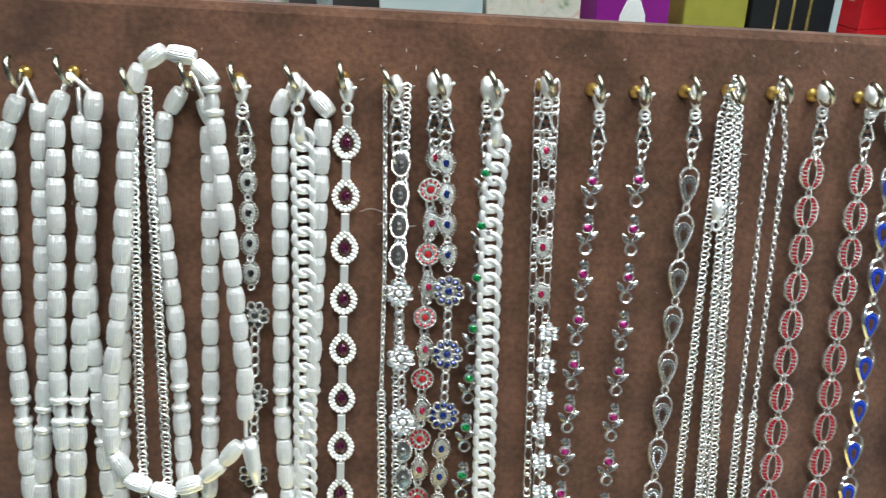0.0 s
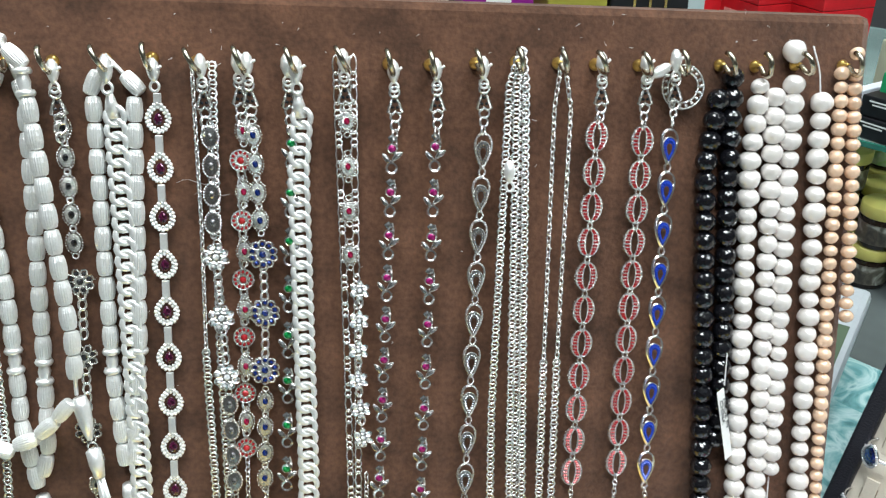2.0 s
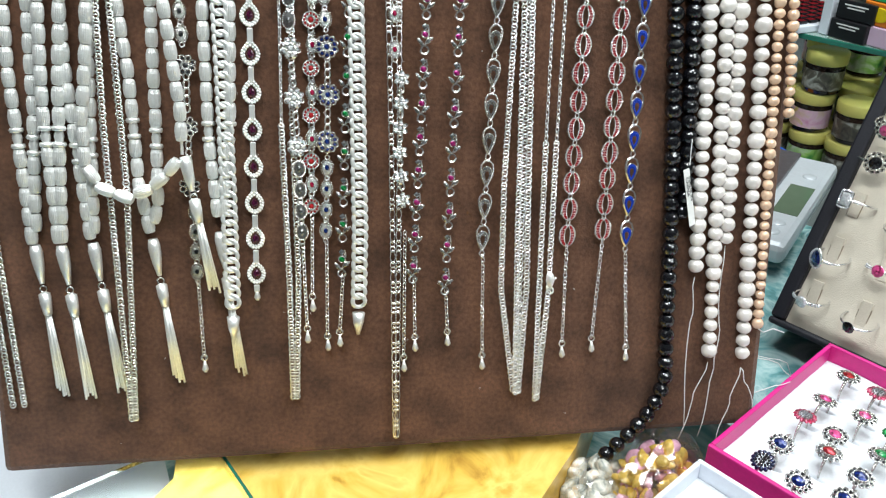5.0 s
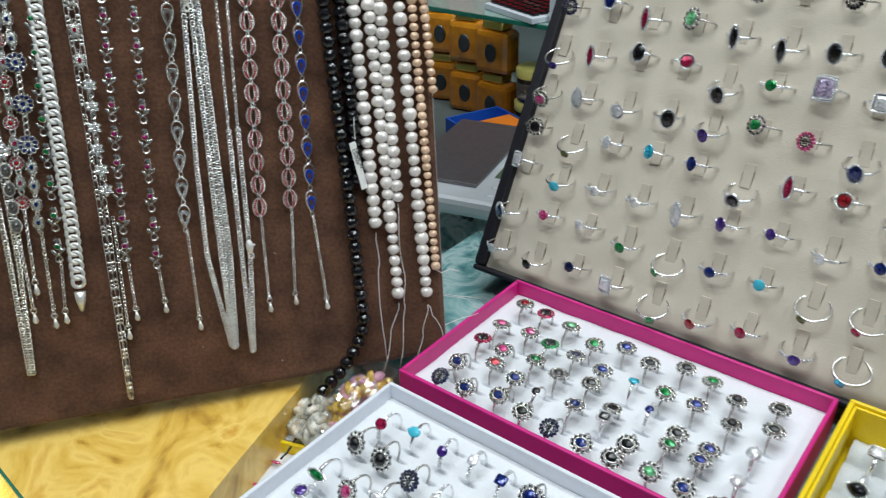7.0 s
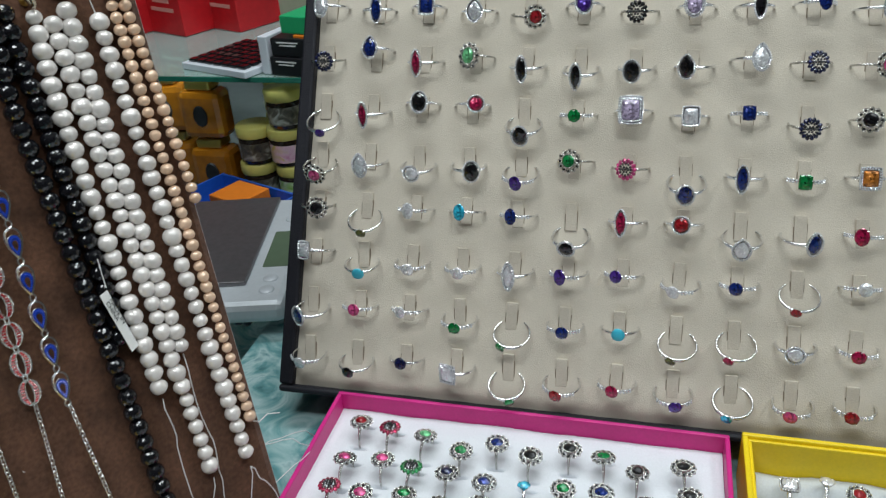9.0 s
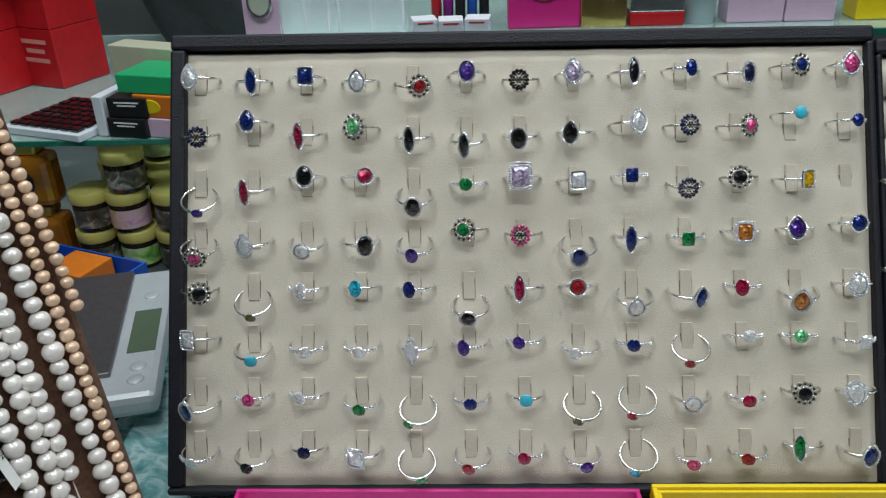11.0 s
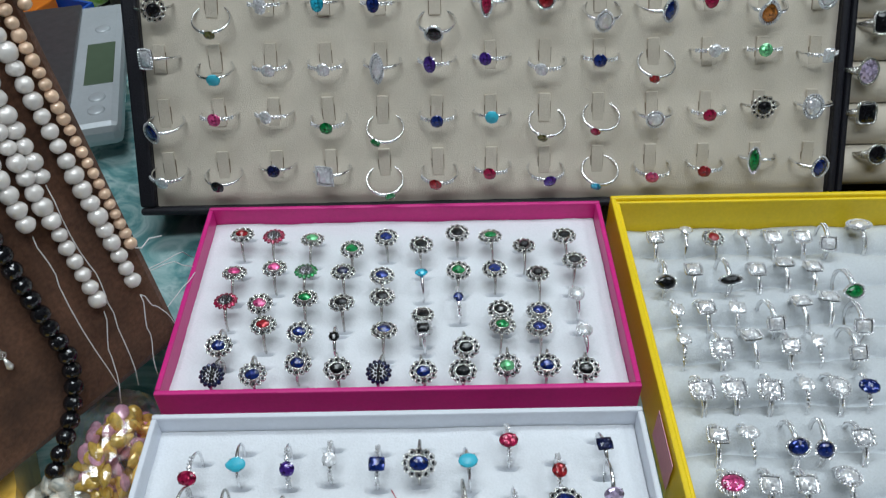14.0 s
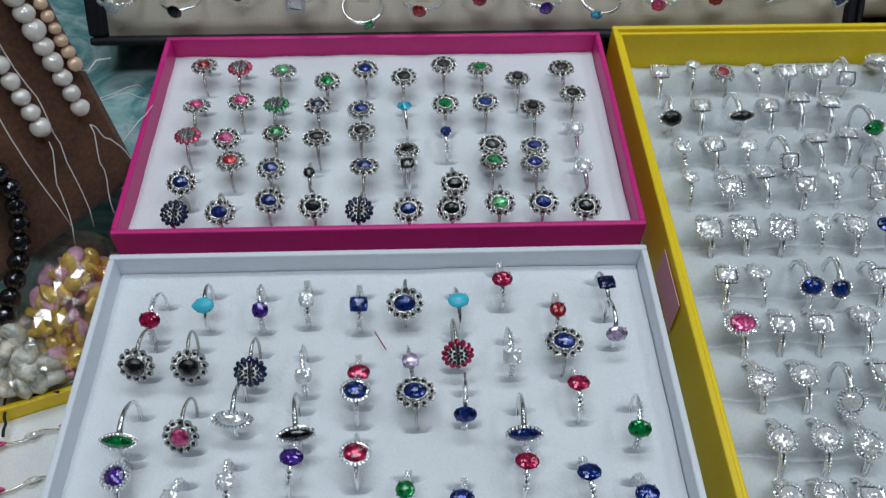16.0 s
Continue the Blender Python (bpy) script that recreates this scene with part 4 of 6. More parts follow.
def tassel(parent, u, v, u2, v2, w=0.0):
    """Cone, ring, cap and five fine chains that spread a little."""
    bm = bmesh.new()
    L = v - v2
    cone_end, cap = v - 0.25 * L, v - 0.34 * L
    lean = (u2 - u) / L
    x = lambda q: u + (v - q) * lean
    tube(bm, [(x(q), q, BASE + w) for q in (v, v - 0.004, v - 0.012, cone_end)], [0.0026, 0.0034, 0.0028, 0.0012], 10)
    part("cone", bm, SATIN, parent, smooth=True)
    link(parent, "jump_ring", shared("jump_big", jump(0.0018, 0.0005)), (x(cone_end - 0.003), cone_end - 0.003), w=w)
    bm = bmesh.new()
    tube(bm, [(x(q), q, BASE + w) for q in (cap + 0.003, cap + 0.002, cap - 0.004, cap - 0.010)], [0.0012, 0.0031, 0.0030, 0.0022], 10)
    part("tassel_cap", bm, SATIN, parent, smooth=True)
    for k in (-2, -1, 0, 1, 2):
        bm = bmesh.new()
        ends = v2 + hang_rng.uniform(-0.002, 0.004)
        tube(bm, [(x(q) + k * (0.0005 + 0.00085 * t), q, BASE + w + 0.0004 * (k % 2)) for t, q in ((0, cap - 0.008), (0.5, (cap + ends) / 2), (1, ends))], 0.00068, 5)
        part("tassel_strand", bm, SATIN, parent, smooth=True)


def prayer_beads(lines, end, w=0.0):
    t = thing("prayer_beads", "string of ribbed silver barrel beads ending in a tassel", "prayer beads", "silver prayer beads")
    me, sp = shared("barrel", barrel), shared("spacer", spacer)
    for k, text in enumerate(lines):
        pts = line(text)
        cord_line(t, pts[:2], 0.0009, w, "cord", SATIN)
        for i, (p, turn) in enumerate(steps(pts, 0.0104, 0.012 + 0.003 * k)):
            if i == 11:
                link(t, "spacer", sp, p, turn, w)
            else:
                link(t, "bead", me, p, turn, w + hang_rng.uniform(-0.0003, 0.0003), hang_rng.uniform(0, 60))
    u, v, u2, v2 = [int(a) / 1000 for a in end.split(",")]
    tassel(t, u, v, u2, v2, w)
    return t


prayer_beads(["-478,290 -487,269 -491,200 -491,112", "-478,290 -474,279 -481,180 -489,112"], "-490,108,-486,22")
prayer_beads(["-461,291 -467,277 -475,180 -476,112", "-461,291 -453,283 -466,190 -474,112"], "-475,108,-470,20", 0.004)
prayer_beads(["-440,285 -441,279 -449,214 -458,112", "-459,286 -459,276 -462,200 -460,112"], "-459,108,-453,23", 0.002)
prayer_beads(["-419,291 -430,274 -434,252 -431,195 -432,139 -429,112", "-419,291 -414,276 -415,252 -420,167 -423,128 -428,112"], "-428,108,-422,25")
prayer_beads(["-382,290 -388,278 -393,160 -392,114", "-382,290 -372,278 -381,170 -390,114"], "-392,110,-387,27")
prayer_beads(["-406,154 -405,177 -409,249 -411,288 -418,296 -427,298 -435,293 -440,281 -448,214 -455,175 -456,150 -449,138 -438,133 -426,136 -416,143 -408,152"], "-405,153,-396,78", 0.008)

t = thing("anchor_chain", "silver anchor-link chain hung double from a hook", "chain necklace", "silver chains")
anchor(t, "-519,284 -516,140 -514,16")
anchor(t, "-514,284 -510,140 -508,16")
t = thing("anchor_chain", "silver anchor-link chain hung double among prayer beads", "chain necklace", "silver chains")
anchor(t, "-439,284 -445,172 -449,4", 0.006)
anchor(t, "-434,284 -437,137 -447,4", 0.006)


def stations(t, key, make, text, pitch, name, w=0.0):
    me = shared(key, make)
    at = steps(line(text), pitch)
    for p, turn in at:
        link(t, name, me, p, turn, w, scale=1.05 if name == "leaf_link" else 1.0)
    if name in ("flower_link", "rosette_link"):
        for (a, _), (b, _) in zip(at, at[1:]):
            gap = (b - a).length
            for q in steps([a.lerp(b, 0.0055 / gap), a.lerp(b, 1 - 0.0055 / gap)], 0.0042):
                link(t, "jump_ring", shared("jump_oval", jump_oval), q[0], q[1], w - 0.001, spin=25)


# dark oval bracelet with flowers
t = thing("oval_bracelet", "darkened silver bracelet of oval links and marcasite flowers", "bracelet", "stone bracelets")
top_clasp(t, -0.401, 0.284)
stations(t, "oval_k", oval_station("k"), "-401,262 -402,215", 0.0115, "oval_link")
stations(t, "flower_k", flower_station("k", OXIDE), "-401,200 -403,170 -405,136", 0.0320, "flower_link", 0.002)
stations(t, "oval_k", oval_station("k"), "-404,122 -406,88", 0.0112, "oval_link")
extender(t, "-406,82 -407,38")

# curb chain
for clasp_at, text, end, lab in (((-0.381, 0.284), "-380,266 -382,200 -385,129 -388,68", (-0.3885, 0.0615), "bright silver curb chain between strings of barrel beads"),
                            ((-0.308, 0.281), "-307,262 -310,240 -315,107 -318,66", (-0.3185, 0.0595), "bright heavy silver curb bracelet with flat links")):
    t = thing("curb_chain", lab, "chain bracelet", "silver curb chains")
    link(t, "clasp", shared("clasp", clasp), clasp_at, w=0.005, scale=1.15)
    bm = bmesh.new()
    tube(bm, [(clasp_at[0], clasp_at[1] - 0.008, BASE + 0.003), (clasp_at[0], clasp_at[1] - 0.013, BASE + 0.002), (clasp_at[0], clasp_at[1] - 0.018, BASE)], [0.0010, 0.0024, 0.0036], 8)
    part("end_cap", bm, SATIN, t, smooth=True)
    me = shared("curb", curb)
    for p, turn in steps(line(text), 0.0053):
        link(t, "curb_link", me, p, turn, 0.002)
    bm = bmesh.new()
    tube(bm, [(end[0], end[1], BASE + 0.002), (end[0] - 0.0005, end[1] - 0.006, BASE + 0.002), (end[0] - 0.001, end[1] - 0.013, BASE + 0.002)], [0.0036, 0.0030, 0.0009], 8)
    part("end_cap", bm, SATIN, t, smooth=True)

# teardrop bracelet
t = thing("teardrop_bracelet", "silver crystal bracelet of teardrop links with violet stones", "bracelet", "stone bracelets")
link(t, "clasp", shared("clasp", clasp), (-0.363, 0.283), w=0.005)
stations(t, "tear", tear_station, "-364,264 -374,84", 0.0199, "teardrop_link")
link(t, "end_tag", shared("tag_end", tag_end), (-0.3745, 0.073))

# pale oval and flower bracelet with fine chains
t = thing("oval_bracelet", "silver bracelet of pale oval stones and openwork flowers", "bracelet", "stone bracelets")
top_clasp(t, -0.345, 0.284)
stations(t, "oval_w", oval_station("w"), "-344,256 -346,221", 0.0116, "oval_link", 0.002)
stations(t, "flower_w", flower_station("w", SILVER), "-346,207 -346,181 -346,155", 0.0259, "flower_link", 0.003)
stations(t, "oval_w", oval_station("w"), "-346,143 -347,107", 0.0117, "oval_link", 0.002)
extender(t, "-347,100 -348,52", 0.002)
t = thing("anchor_chain", "thin silver chain widening into flat anchor links", "chain necklace", "silver chains")
chain(t, line("-349,284 -351,220 -354,166"), 0.0024, 0.0008, 0.0013, 0.0005, twist=0.8)
anchor(t, "-354,166 -356,80 -359,8", 0.001)
anchor(t, "-341,284 -348,170 -351,80 -357,8", 0.0005)

# red and blue flower bracelets
t = thing("flower_bracelet", "darkened silver bracelet with blue ovals and blue flowers", "bracelet", "stone bracelets")
top_clasp(t, -0.327, 0.284)
stations(t, "oval_b", oval_station("b"), "-327,256 -327,221", 0.0116, "oval_link", 0.002)
stations(t, "flower_b", flower_station("b", OXIDE, 0.0062, 10), "-327,207 -328,182 -330,157", 0.0250, "flower_link", 0.003)
stations(t, "oval_b", oval_station("b"), "-331,143 -334,107", 0.0117, "oval_link", 0.002)
extender(t, "-334,101 -337,46")
t = thing("flower_bracelet", "darkened silver bracelet of round red rosettes and small ovals", "bracelet", "stone bracelets")
top_clasp(t, -0.331, 0.285, 0.001)
stations(t, "rosette", rosette, "-333,246 -341,121", 0.0249, "rosette_link", 0.0)
stations(t, "oval_r", oval_station("m"), "-331,258 -340,132", 0.0249, "oval_link", 0.0)
extender(t, "-341,116 -344,70")

# green leaf bracelet, rose leaf bracelets
for text, color, ext, at, lab in (("-312,252 -319,175 -326,91", "g", "-326,82 -330,48", (-0.3115, 0.283), "green stones"), ("-271,248 -286,85", "p", "-286,76 -287,42", (-0.269, 0.279), "rose stones"),
                             ("-253,248 -268,77", "p", "-268,69 -268,44", (-0.2515, 0.279), "rose stones")):
    t = thing("leaf_bracelet", "silver bracelet of marcasite leaves with small " + lab, "bracelet", "leaf bracelets")
    top_clasp(t, at[0], at[1], 0.003)
    pts = line(text)
    n = round((pts[-1] - pts[0]).length / 0.0192)
    stations(t, "rose_" + color, rose_station(color), text, (pts[-1] - pts[0]).length / n * 0.999, "leaf_link", 0.0015)
    extender(t, ext)

# figaro chain and its crystal flower bracelet
t = thing("figaro_chain", "long silver figaro chain hung double from a hook", "chain necklace", "silver chains")
chain(t, line("-292,284 -295,163 -301,-10 -301,-17"), 0.0030, 0.0014, 0.0018, 0.00046, long_every=4, w=0.001)
chain(t, line("-285,284 -291,150 -297,41 -300,-16"), 0.0030, 0.0014, 0.0018, 0.00046, long_every=4, w=0.001)
t = thing("flower_bracelet", "silver bracelet of small crystal flowers with pink centres", "bracelet", "stone bracelets")
top_clasp(t, -0.289, 0.284, 0.003)
stations(t, "oval_p", oval_station("m"), "-289,260 -291,204", 0.0185, "oval_link", 0.002)
stations(t, "flower_p", flower_station("w", SILVER, 0.0042, 6), "-288,189 -291,150 -290,110", 0.0132, "flower_link", 0.003)
extender(t, "-290,104 -294,30")

# drop bracelets
for text, color, ext, at, lab in (("-233,245 -246,98", "k", "-246,88 -248,28", (-0.232, 0.279), "darkened silver bracelet of open teardrop links"), ("-152,243 -162,95", "b", "-162,85 -161,27", (-0.150, 0.279), "silver bracelet of teardrop links set with blue crystals")):
    t = thing("drop_bracelet", lab, "bracelet", "drop bracelets")
    top_clasp(t, at[0], at[1], 0.003)
    stations(t, "drop_" + color, drop_station(color), text, 0.01838, "drop_link", 0.001)
    extender(t, ext)
# red oval bracelets
for text, ext, at in (("-184,249 -197,97", "-197,89 -200,32", (-0.182, 0.279)), ("-164,246 -176,100", "-176,92 -182,34", (-0.163, 0.278))):
    t = thing("oval_bracelet", "darkened silver bracelet of open ovals set with red crystals", "bracelet", "red oval bracelets")
    top_clasp(t, at[0], at[1], 0.003)
    stations(t, "red_oval", red_station, text, 0.0152 if at[0] < -0.17 else 0.01463, "oval_link", 0.001)
    extender(t, ext)

# anchor chains hung double
t = thing("anchor_chain", "flat silver anchor-link chain in four close falls", "chain necklace", "silver chains")
for text, w in (("-216,285 -221,271 -233,130 -236,68 -230,3", 0.001), ("-215,285 -214,271 -219,130 -221,67 -227,3", 0.001), ("-216,285 -218,271 -226,99 -229,3", 0.002), ("-215,284 -215,271 -223,110 -228,3", 0.0)):
    anchor(t, text, w)
link(t, "clasp", shared("clasp", clasp), (-0.2225, 0.236), w=0.004)
t = thing("anchor_chain", "thin silver chain running into flat anchor links", "chain necklace", "silver chains")
for text in ("-198,285 -202,262 -209,150", "-198,285 -195,261 -203,150"):
    chain(t, line(text), 0.0024, 0.0009, 0.0014, 0.0005, twist=0.7, w=0.001)
anchor(t, "-209,150 -215,40 -217,-3", 0.001)
anchor(t, "-203,150 -208,66 -216,-2", 0.001)
link(t, "clasp", shared("clasp", clasp), (-0.2075, 0.072), w=0.003)

# round openwork pendant behind the blue bracelet
t = thing("ring_pendant", "round openwork darkened silver pendant on a star clasp", "pendant")
bm = bmesh.new()
for r in (0.0092, 0.0066):
    oval(bm, r, r, 0.0006, n=28, cx=-0.146, cy=0.268, z=0.004)
for i in range(18):
    a = 2 * math.pi * i / 18
    drop_ball(bm, -0.146 + 0.0079 * math.cos(a), 0.268 + 0.0079 * math.sin(a), 0.004, 0.0010, 0)
part("openwork_ring", bm, OXIDE, t, smooth=True)
link(t, "clasp", shared("clasp", clasp), (-0.157, 0.275), turn=-60, w=0.004)

# beads
t = thing("onyx_necklace", "faceted black bead necklace trailing off the board", "bead necklace")
me = shared("onyx", onyx)
bead_line(t, line("-124,271 -125,234 -127,119 -130,104"), lambda i: (me, 1.04), "bead", 0.0086, 0.001)
bead_line(t, line("-131,262 -136,234 -136,92 -137,27 -137,4 -145,-13 -158,-28 -178,-45"), lambda i: (me, 1.06), "bead", 0.0088, 0.002)
pearls = [shared("pearl_%d" % k, pearl(k, 0.0044)) for k in range(5)]
small = [shared("peach_%d" % k, pearl(k, 0.0032)) for k in range(4)]
for texts, ends in ((("-112,267 -116,234 -120,72", "-105,262 -106,233 -110,18", "-97,267 -98,233 -102,90"), ("-120,68 -122,40 -124,-28", "-110,14 -119,-10 -128,-36", "-102,86 -104,40 -106,10 -115,-34")),
                    (("-84,259 -85,233 -89,13", "-97,281 -91,282"), ("-89,9 -95,-14 -103,-38", "-84,262 -88,283", "-89,9 -84,-3 -80,-20"))):
    t = thing("pearl_necklace", "white freshwater pearl strands with loose knotted thread ends", "pearl necklace", "pearl necklaces")
    for text in texts:
        bead_line(t, line(text), lambda i: (hang_rng.choice(pearls), hang_rng.uniform(0.90, 1.16)), "pearl", 0.0080, 0.002)
    for text in ends:
        pts = line(text)
        fine = []
        for a, b in zip(pts, pts[1:]):
            fine += [a.lerp(b, k / 5) + Vector((0.0012 * math.sin(7 * k + a.x * 900), 0)) * (0 < k) for k in range(5)]
        cord_line(t, fine + [pts[-1]], 0.00033, 0.001)
t = thing("pearl_necklace", "peach freshwater pearl strands hung over a hook", "pearl necklace", "pearl necklaces")
for text in ("-75,271 -76,232 -80,36", "-69,270 -68,215 -68,162"):
    bead_line(t, line(text), lambda i: (hang_rng.choice(small), hang_rng.uniform(0.92, 1.1)), "pearl", 0.0060, 0.002)
link(t, "pearl", small[0], (-0.071, 0.279), w=0.006)
cord_line(t, line("-80,34 -76,31 -70,33 -63,30"), 0.0004, 0.002)

# paper tag with its print
t = thing("paper_tag", "white printed paper tag on the black beads", "tag")
tag_m = pose(-0.1272, 0.117, 0.0105, 0, 38, 8)
q = part("slip", B(-0.0032, -0.0165, -0.0002, 0.0032, 0.0165, 0.0), PAPER, t)
q.matrix_local = tag_m
for k, word in enumerate(("MADE IN", "CHINA")):
    cu = bpy.data.curves.new("print", "FONT")
    cu.body, cu.size, cu.align_x, cu.extrude = word, 0.0036, "LEFT", 0.00005
    ob = new("print", cu)
    me = bpy.data.meshes.new_from_object(ob.evaluated_get(bpy.context.evaluated_depsgraph_get()))
    bpy.data.objects.remove(ob)
    me.materials.append(INK)
    q = new("print", me)
    q.parent = t
    q.matrix_local = tag_m @ pose(-0.0005 - 0.003 * k + 0.0012, 0.012, 0.0003, 0, 0, -90)
bm = bmesh.new()
tube(bm, [(-0.126, 0.150, 0.009), (-0.1268, 0.142, 0.0095), (-0.1272, 0.135, 0.0095)], 0.0003, 5)
part("thread", bm, THREAD, t)


# hooks
def cup_hook():
    h = tagged(new("cup_hook"), "small steel cup hook with a brass collar in the velvet", "hook", "hooks of the board")
    bm = bmesh.new()
    lathe(bm, ((0, 0.0002), (0.0022, 0.0002), (0.0027, 0.0011), (0.0020, 0.0022), (0.0011, 0.003), (0.0010, 0.0055), (0, 0.0058)), 14)
    part("collar", bm, BRASS, h, smooth=True)
    bm = bmesh.new()
    tube(bm, [(0, 0, 0.004), (0, -0.0012, 0.0062), (0, -0.0036, 0.0078), (0, -0.0047, 0.0105), (0, -0.0038, 0.0132), (0, -0.0008, 0.0152), (0, 0.0022, 0.0154), (0, 0.0042, 0.0138), (0, 0.0050, 0.0118)], 0.00115, 7)
    part("hook_wire", bm, HOOK, h, smooth=True)
    return h


base_hook = cup_hook()
for k, q in enumerate(line("-517,290 -477,293 -460,293 -438,289 -418,291 -401,290 -381,290 -363,290 -346,288 -328,288 -308,287 -288,287 -269,285 -252,284 -233,284 -216,284 -198,283 -182,282 -163,281 -147,281 -127,280 -111,279 -93,279 -71,278")):
    m = BOARD @ pose(q.x - 0.0015, q.y - 0.002 - 0.006 * (q.x + 0.36), 0, 0, 0, hang_rng.uniform(8, 30))
    if k:
        copy_thing(base_hook, m)
    else:
        base_hook.matrix_world = m


# lint on the velvet
lint_rng = random.Random(21)
bm = bmesh.new()
for i in range(80):
    u, v = lint_rng.uniform(-0.50, -0.07), lint_rng.choice((lint_rng.uniform(-0.02, 0.30), lint_rng.uniform(0.285, 0.305)))
    a, l = lint_rng.uniform(0, 6.28), lint_rng.uniform(0.0004, 0.0015)
    top = 0.2965 - (u + 0.0615) * 0.0489
    if v < top:
        tube(bm, [(u, v, 0.0003), (u + l * math.cos(a), v + l * math.sin(a), 0.0008), (u + 1.6 * l * math.cos(a + 0.25), v + 1.6 * l * math.sin(a + 0.25), 0.0004)], 0.00009, 3)
for a in ((-0.353, 0.233), (-0.36, 0.238)):
    tube(bm, [(a[0] + 0.0028 * i, a[1] + 0.0012 * math.sin(i * 1.1), 0.0006 + 0.0002 * i) for i in range(6)], 0.00009, 3)
lint = tagged(obj("lint", bm, THREAD), "fine pale lint caught on the brown velvet", "lint", kind="stuff")
lint.matrix_world = BOARD


# ---- second tray with dark rings on velvet rolls ----
second = ring_tray(TRAY @ pose(0.4082, -0.012, 0, 0, 0, -0.9), 0.30, 0.288, "black leatherette tray with beige velvet rolls", left=0.004)
for k in range(10):
    bm = bmesh.new()
    n = 10
    rows = []
    for i in range(31):
        x = 0.0042 + 0.285 * i / 30
        rows.append([bm.verts.new((x, 0.0245 + 0.0268 * k + 0.0133 * math.cos(math.pi * j / n), -0.012 + 0.010 * math.sin(math.pi * j / n) + 0.0008 * noise.noise((x * 60, k, j)))) for j in range(n + 1)])
    for a, b in zip(rows, rows[1:]):
        for j in range(n):
            bm.faces.new((a[j], b[j], b[j + 1], a[j + 1]))
    part("velvet_roll", bm, FOAM_BEIGE, second, smooth=True)


def dark_ring(m, shape, color):
    t = tagged(new("ring"), "heavy darkened silver ring with a %s %s stone" % (SHAPES[shape], GEMS[color][0]), "ring", "rings of the velvet rolls")
    bm = bmesh.new()
    n = 24
    tube(bm, [(0.0105 * math.sin(2 * math.pi * i / n), 0, 0.0105 * math.cos(2 * math.pi * i / n)) for i in range(n)], [0.0014 + 0.0022 * max(0, math.cos(2 * math.pi * i / n)) ** 2 for i in range(n)], 8, closed=True)
    part("band", bm, OXIDE, t, smooth=True)
    bm = bmesh.new()
    tube(bm, [(x * 0.0062, y * 0.0062, 0.0125) for x, y in outline(shape, 20)], 0.0009, 6, closed=True)
    stone_mesh(bm, shape, 0.0062, 0.0105, 0.0006)
    part("bezel", bm, OXIDE, t)
    bm = bmesh.new()
    stone_mesh(bm, shape, 0.0056, 0.0126, 0.0016)
    part("stone", bm, GEMS[color][1], t)
    t.matrix_world = m


for k, code in enumerate("oO sm sk sk on sk oL sk rk".split()):
    u, v = (429, 437, 422, 432, 420, 427, 420, 421, 430)[k] / 1000, 0.2376 - 0.0271 * k
    for j in range(2):
        dark_ring(TRAY @ pose(u + 0.034 * j, v, -0.0065, rng.uniform(-6, 10), 0, rng.uniform(-6, 6)), code[0] if not j else "s", code[1] if not j else "k")

# ---- plastic bags and the small yellow box beside the white box ----
def film(name):
    m = bpy.data.materials.new(name)
    m.use_nodes = True
    nt = m.node_tree
    nt.nodes.remove(nt.nodes["Principled BSDF"])
    a, b, mix = nt.nodes.new("ShaderNodeBsdfTransparent"), nt.nodes.new("ShaderNodeBsdfGlossy"), nt.nodes.new("ShaderNodeMixShader")
    b.inputs["Roughness"].default_value = 0.16
    a.inputs["Color"].default_value = (0.93, 0.94, 0.94, 1)
    mix.inputs["Fac"].default_value = 0.22
    nt.links.new(a.outputs[0], mix.inputs[1])
    nt.links.new(b.outputs[0], mix.inputs[2])
    nt.links.new(mix.outputs[0], nt.nodes["Material Output"].inputs["Surface"])
    return m


FILM = film("clear_film")
GOLD_GEM = mat("golden_crystal", (0.95, 0.62, 0.12), 0.12, 0.1, grain=0.3, scale=300, coat=1.0, rnd=0.3)
ROSE_GEM = mat("rosy_crystal", (0.88, 0.46, 0.62), 0.12, 0.1, grain=0.3, scale=300, coat=1.0, rnd=0.3)
SHELL = pattern("mottled_shell", [(0.10, 0.14, 0.14), (0.45, 0.45, 0.40), (0.78, 0.74, 0.66), (0.55, 0.30, 0.12)], 130, 1.0, 0.3)


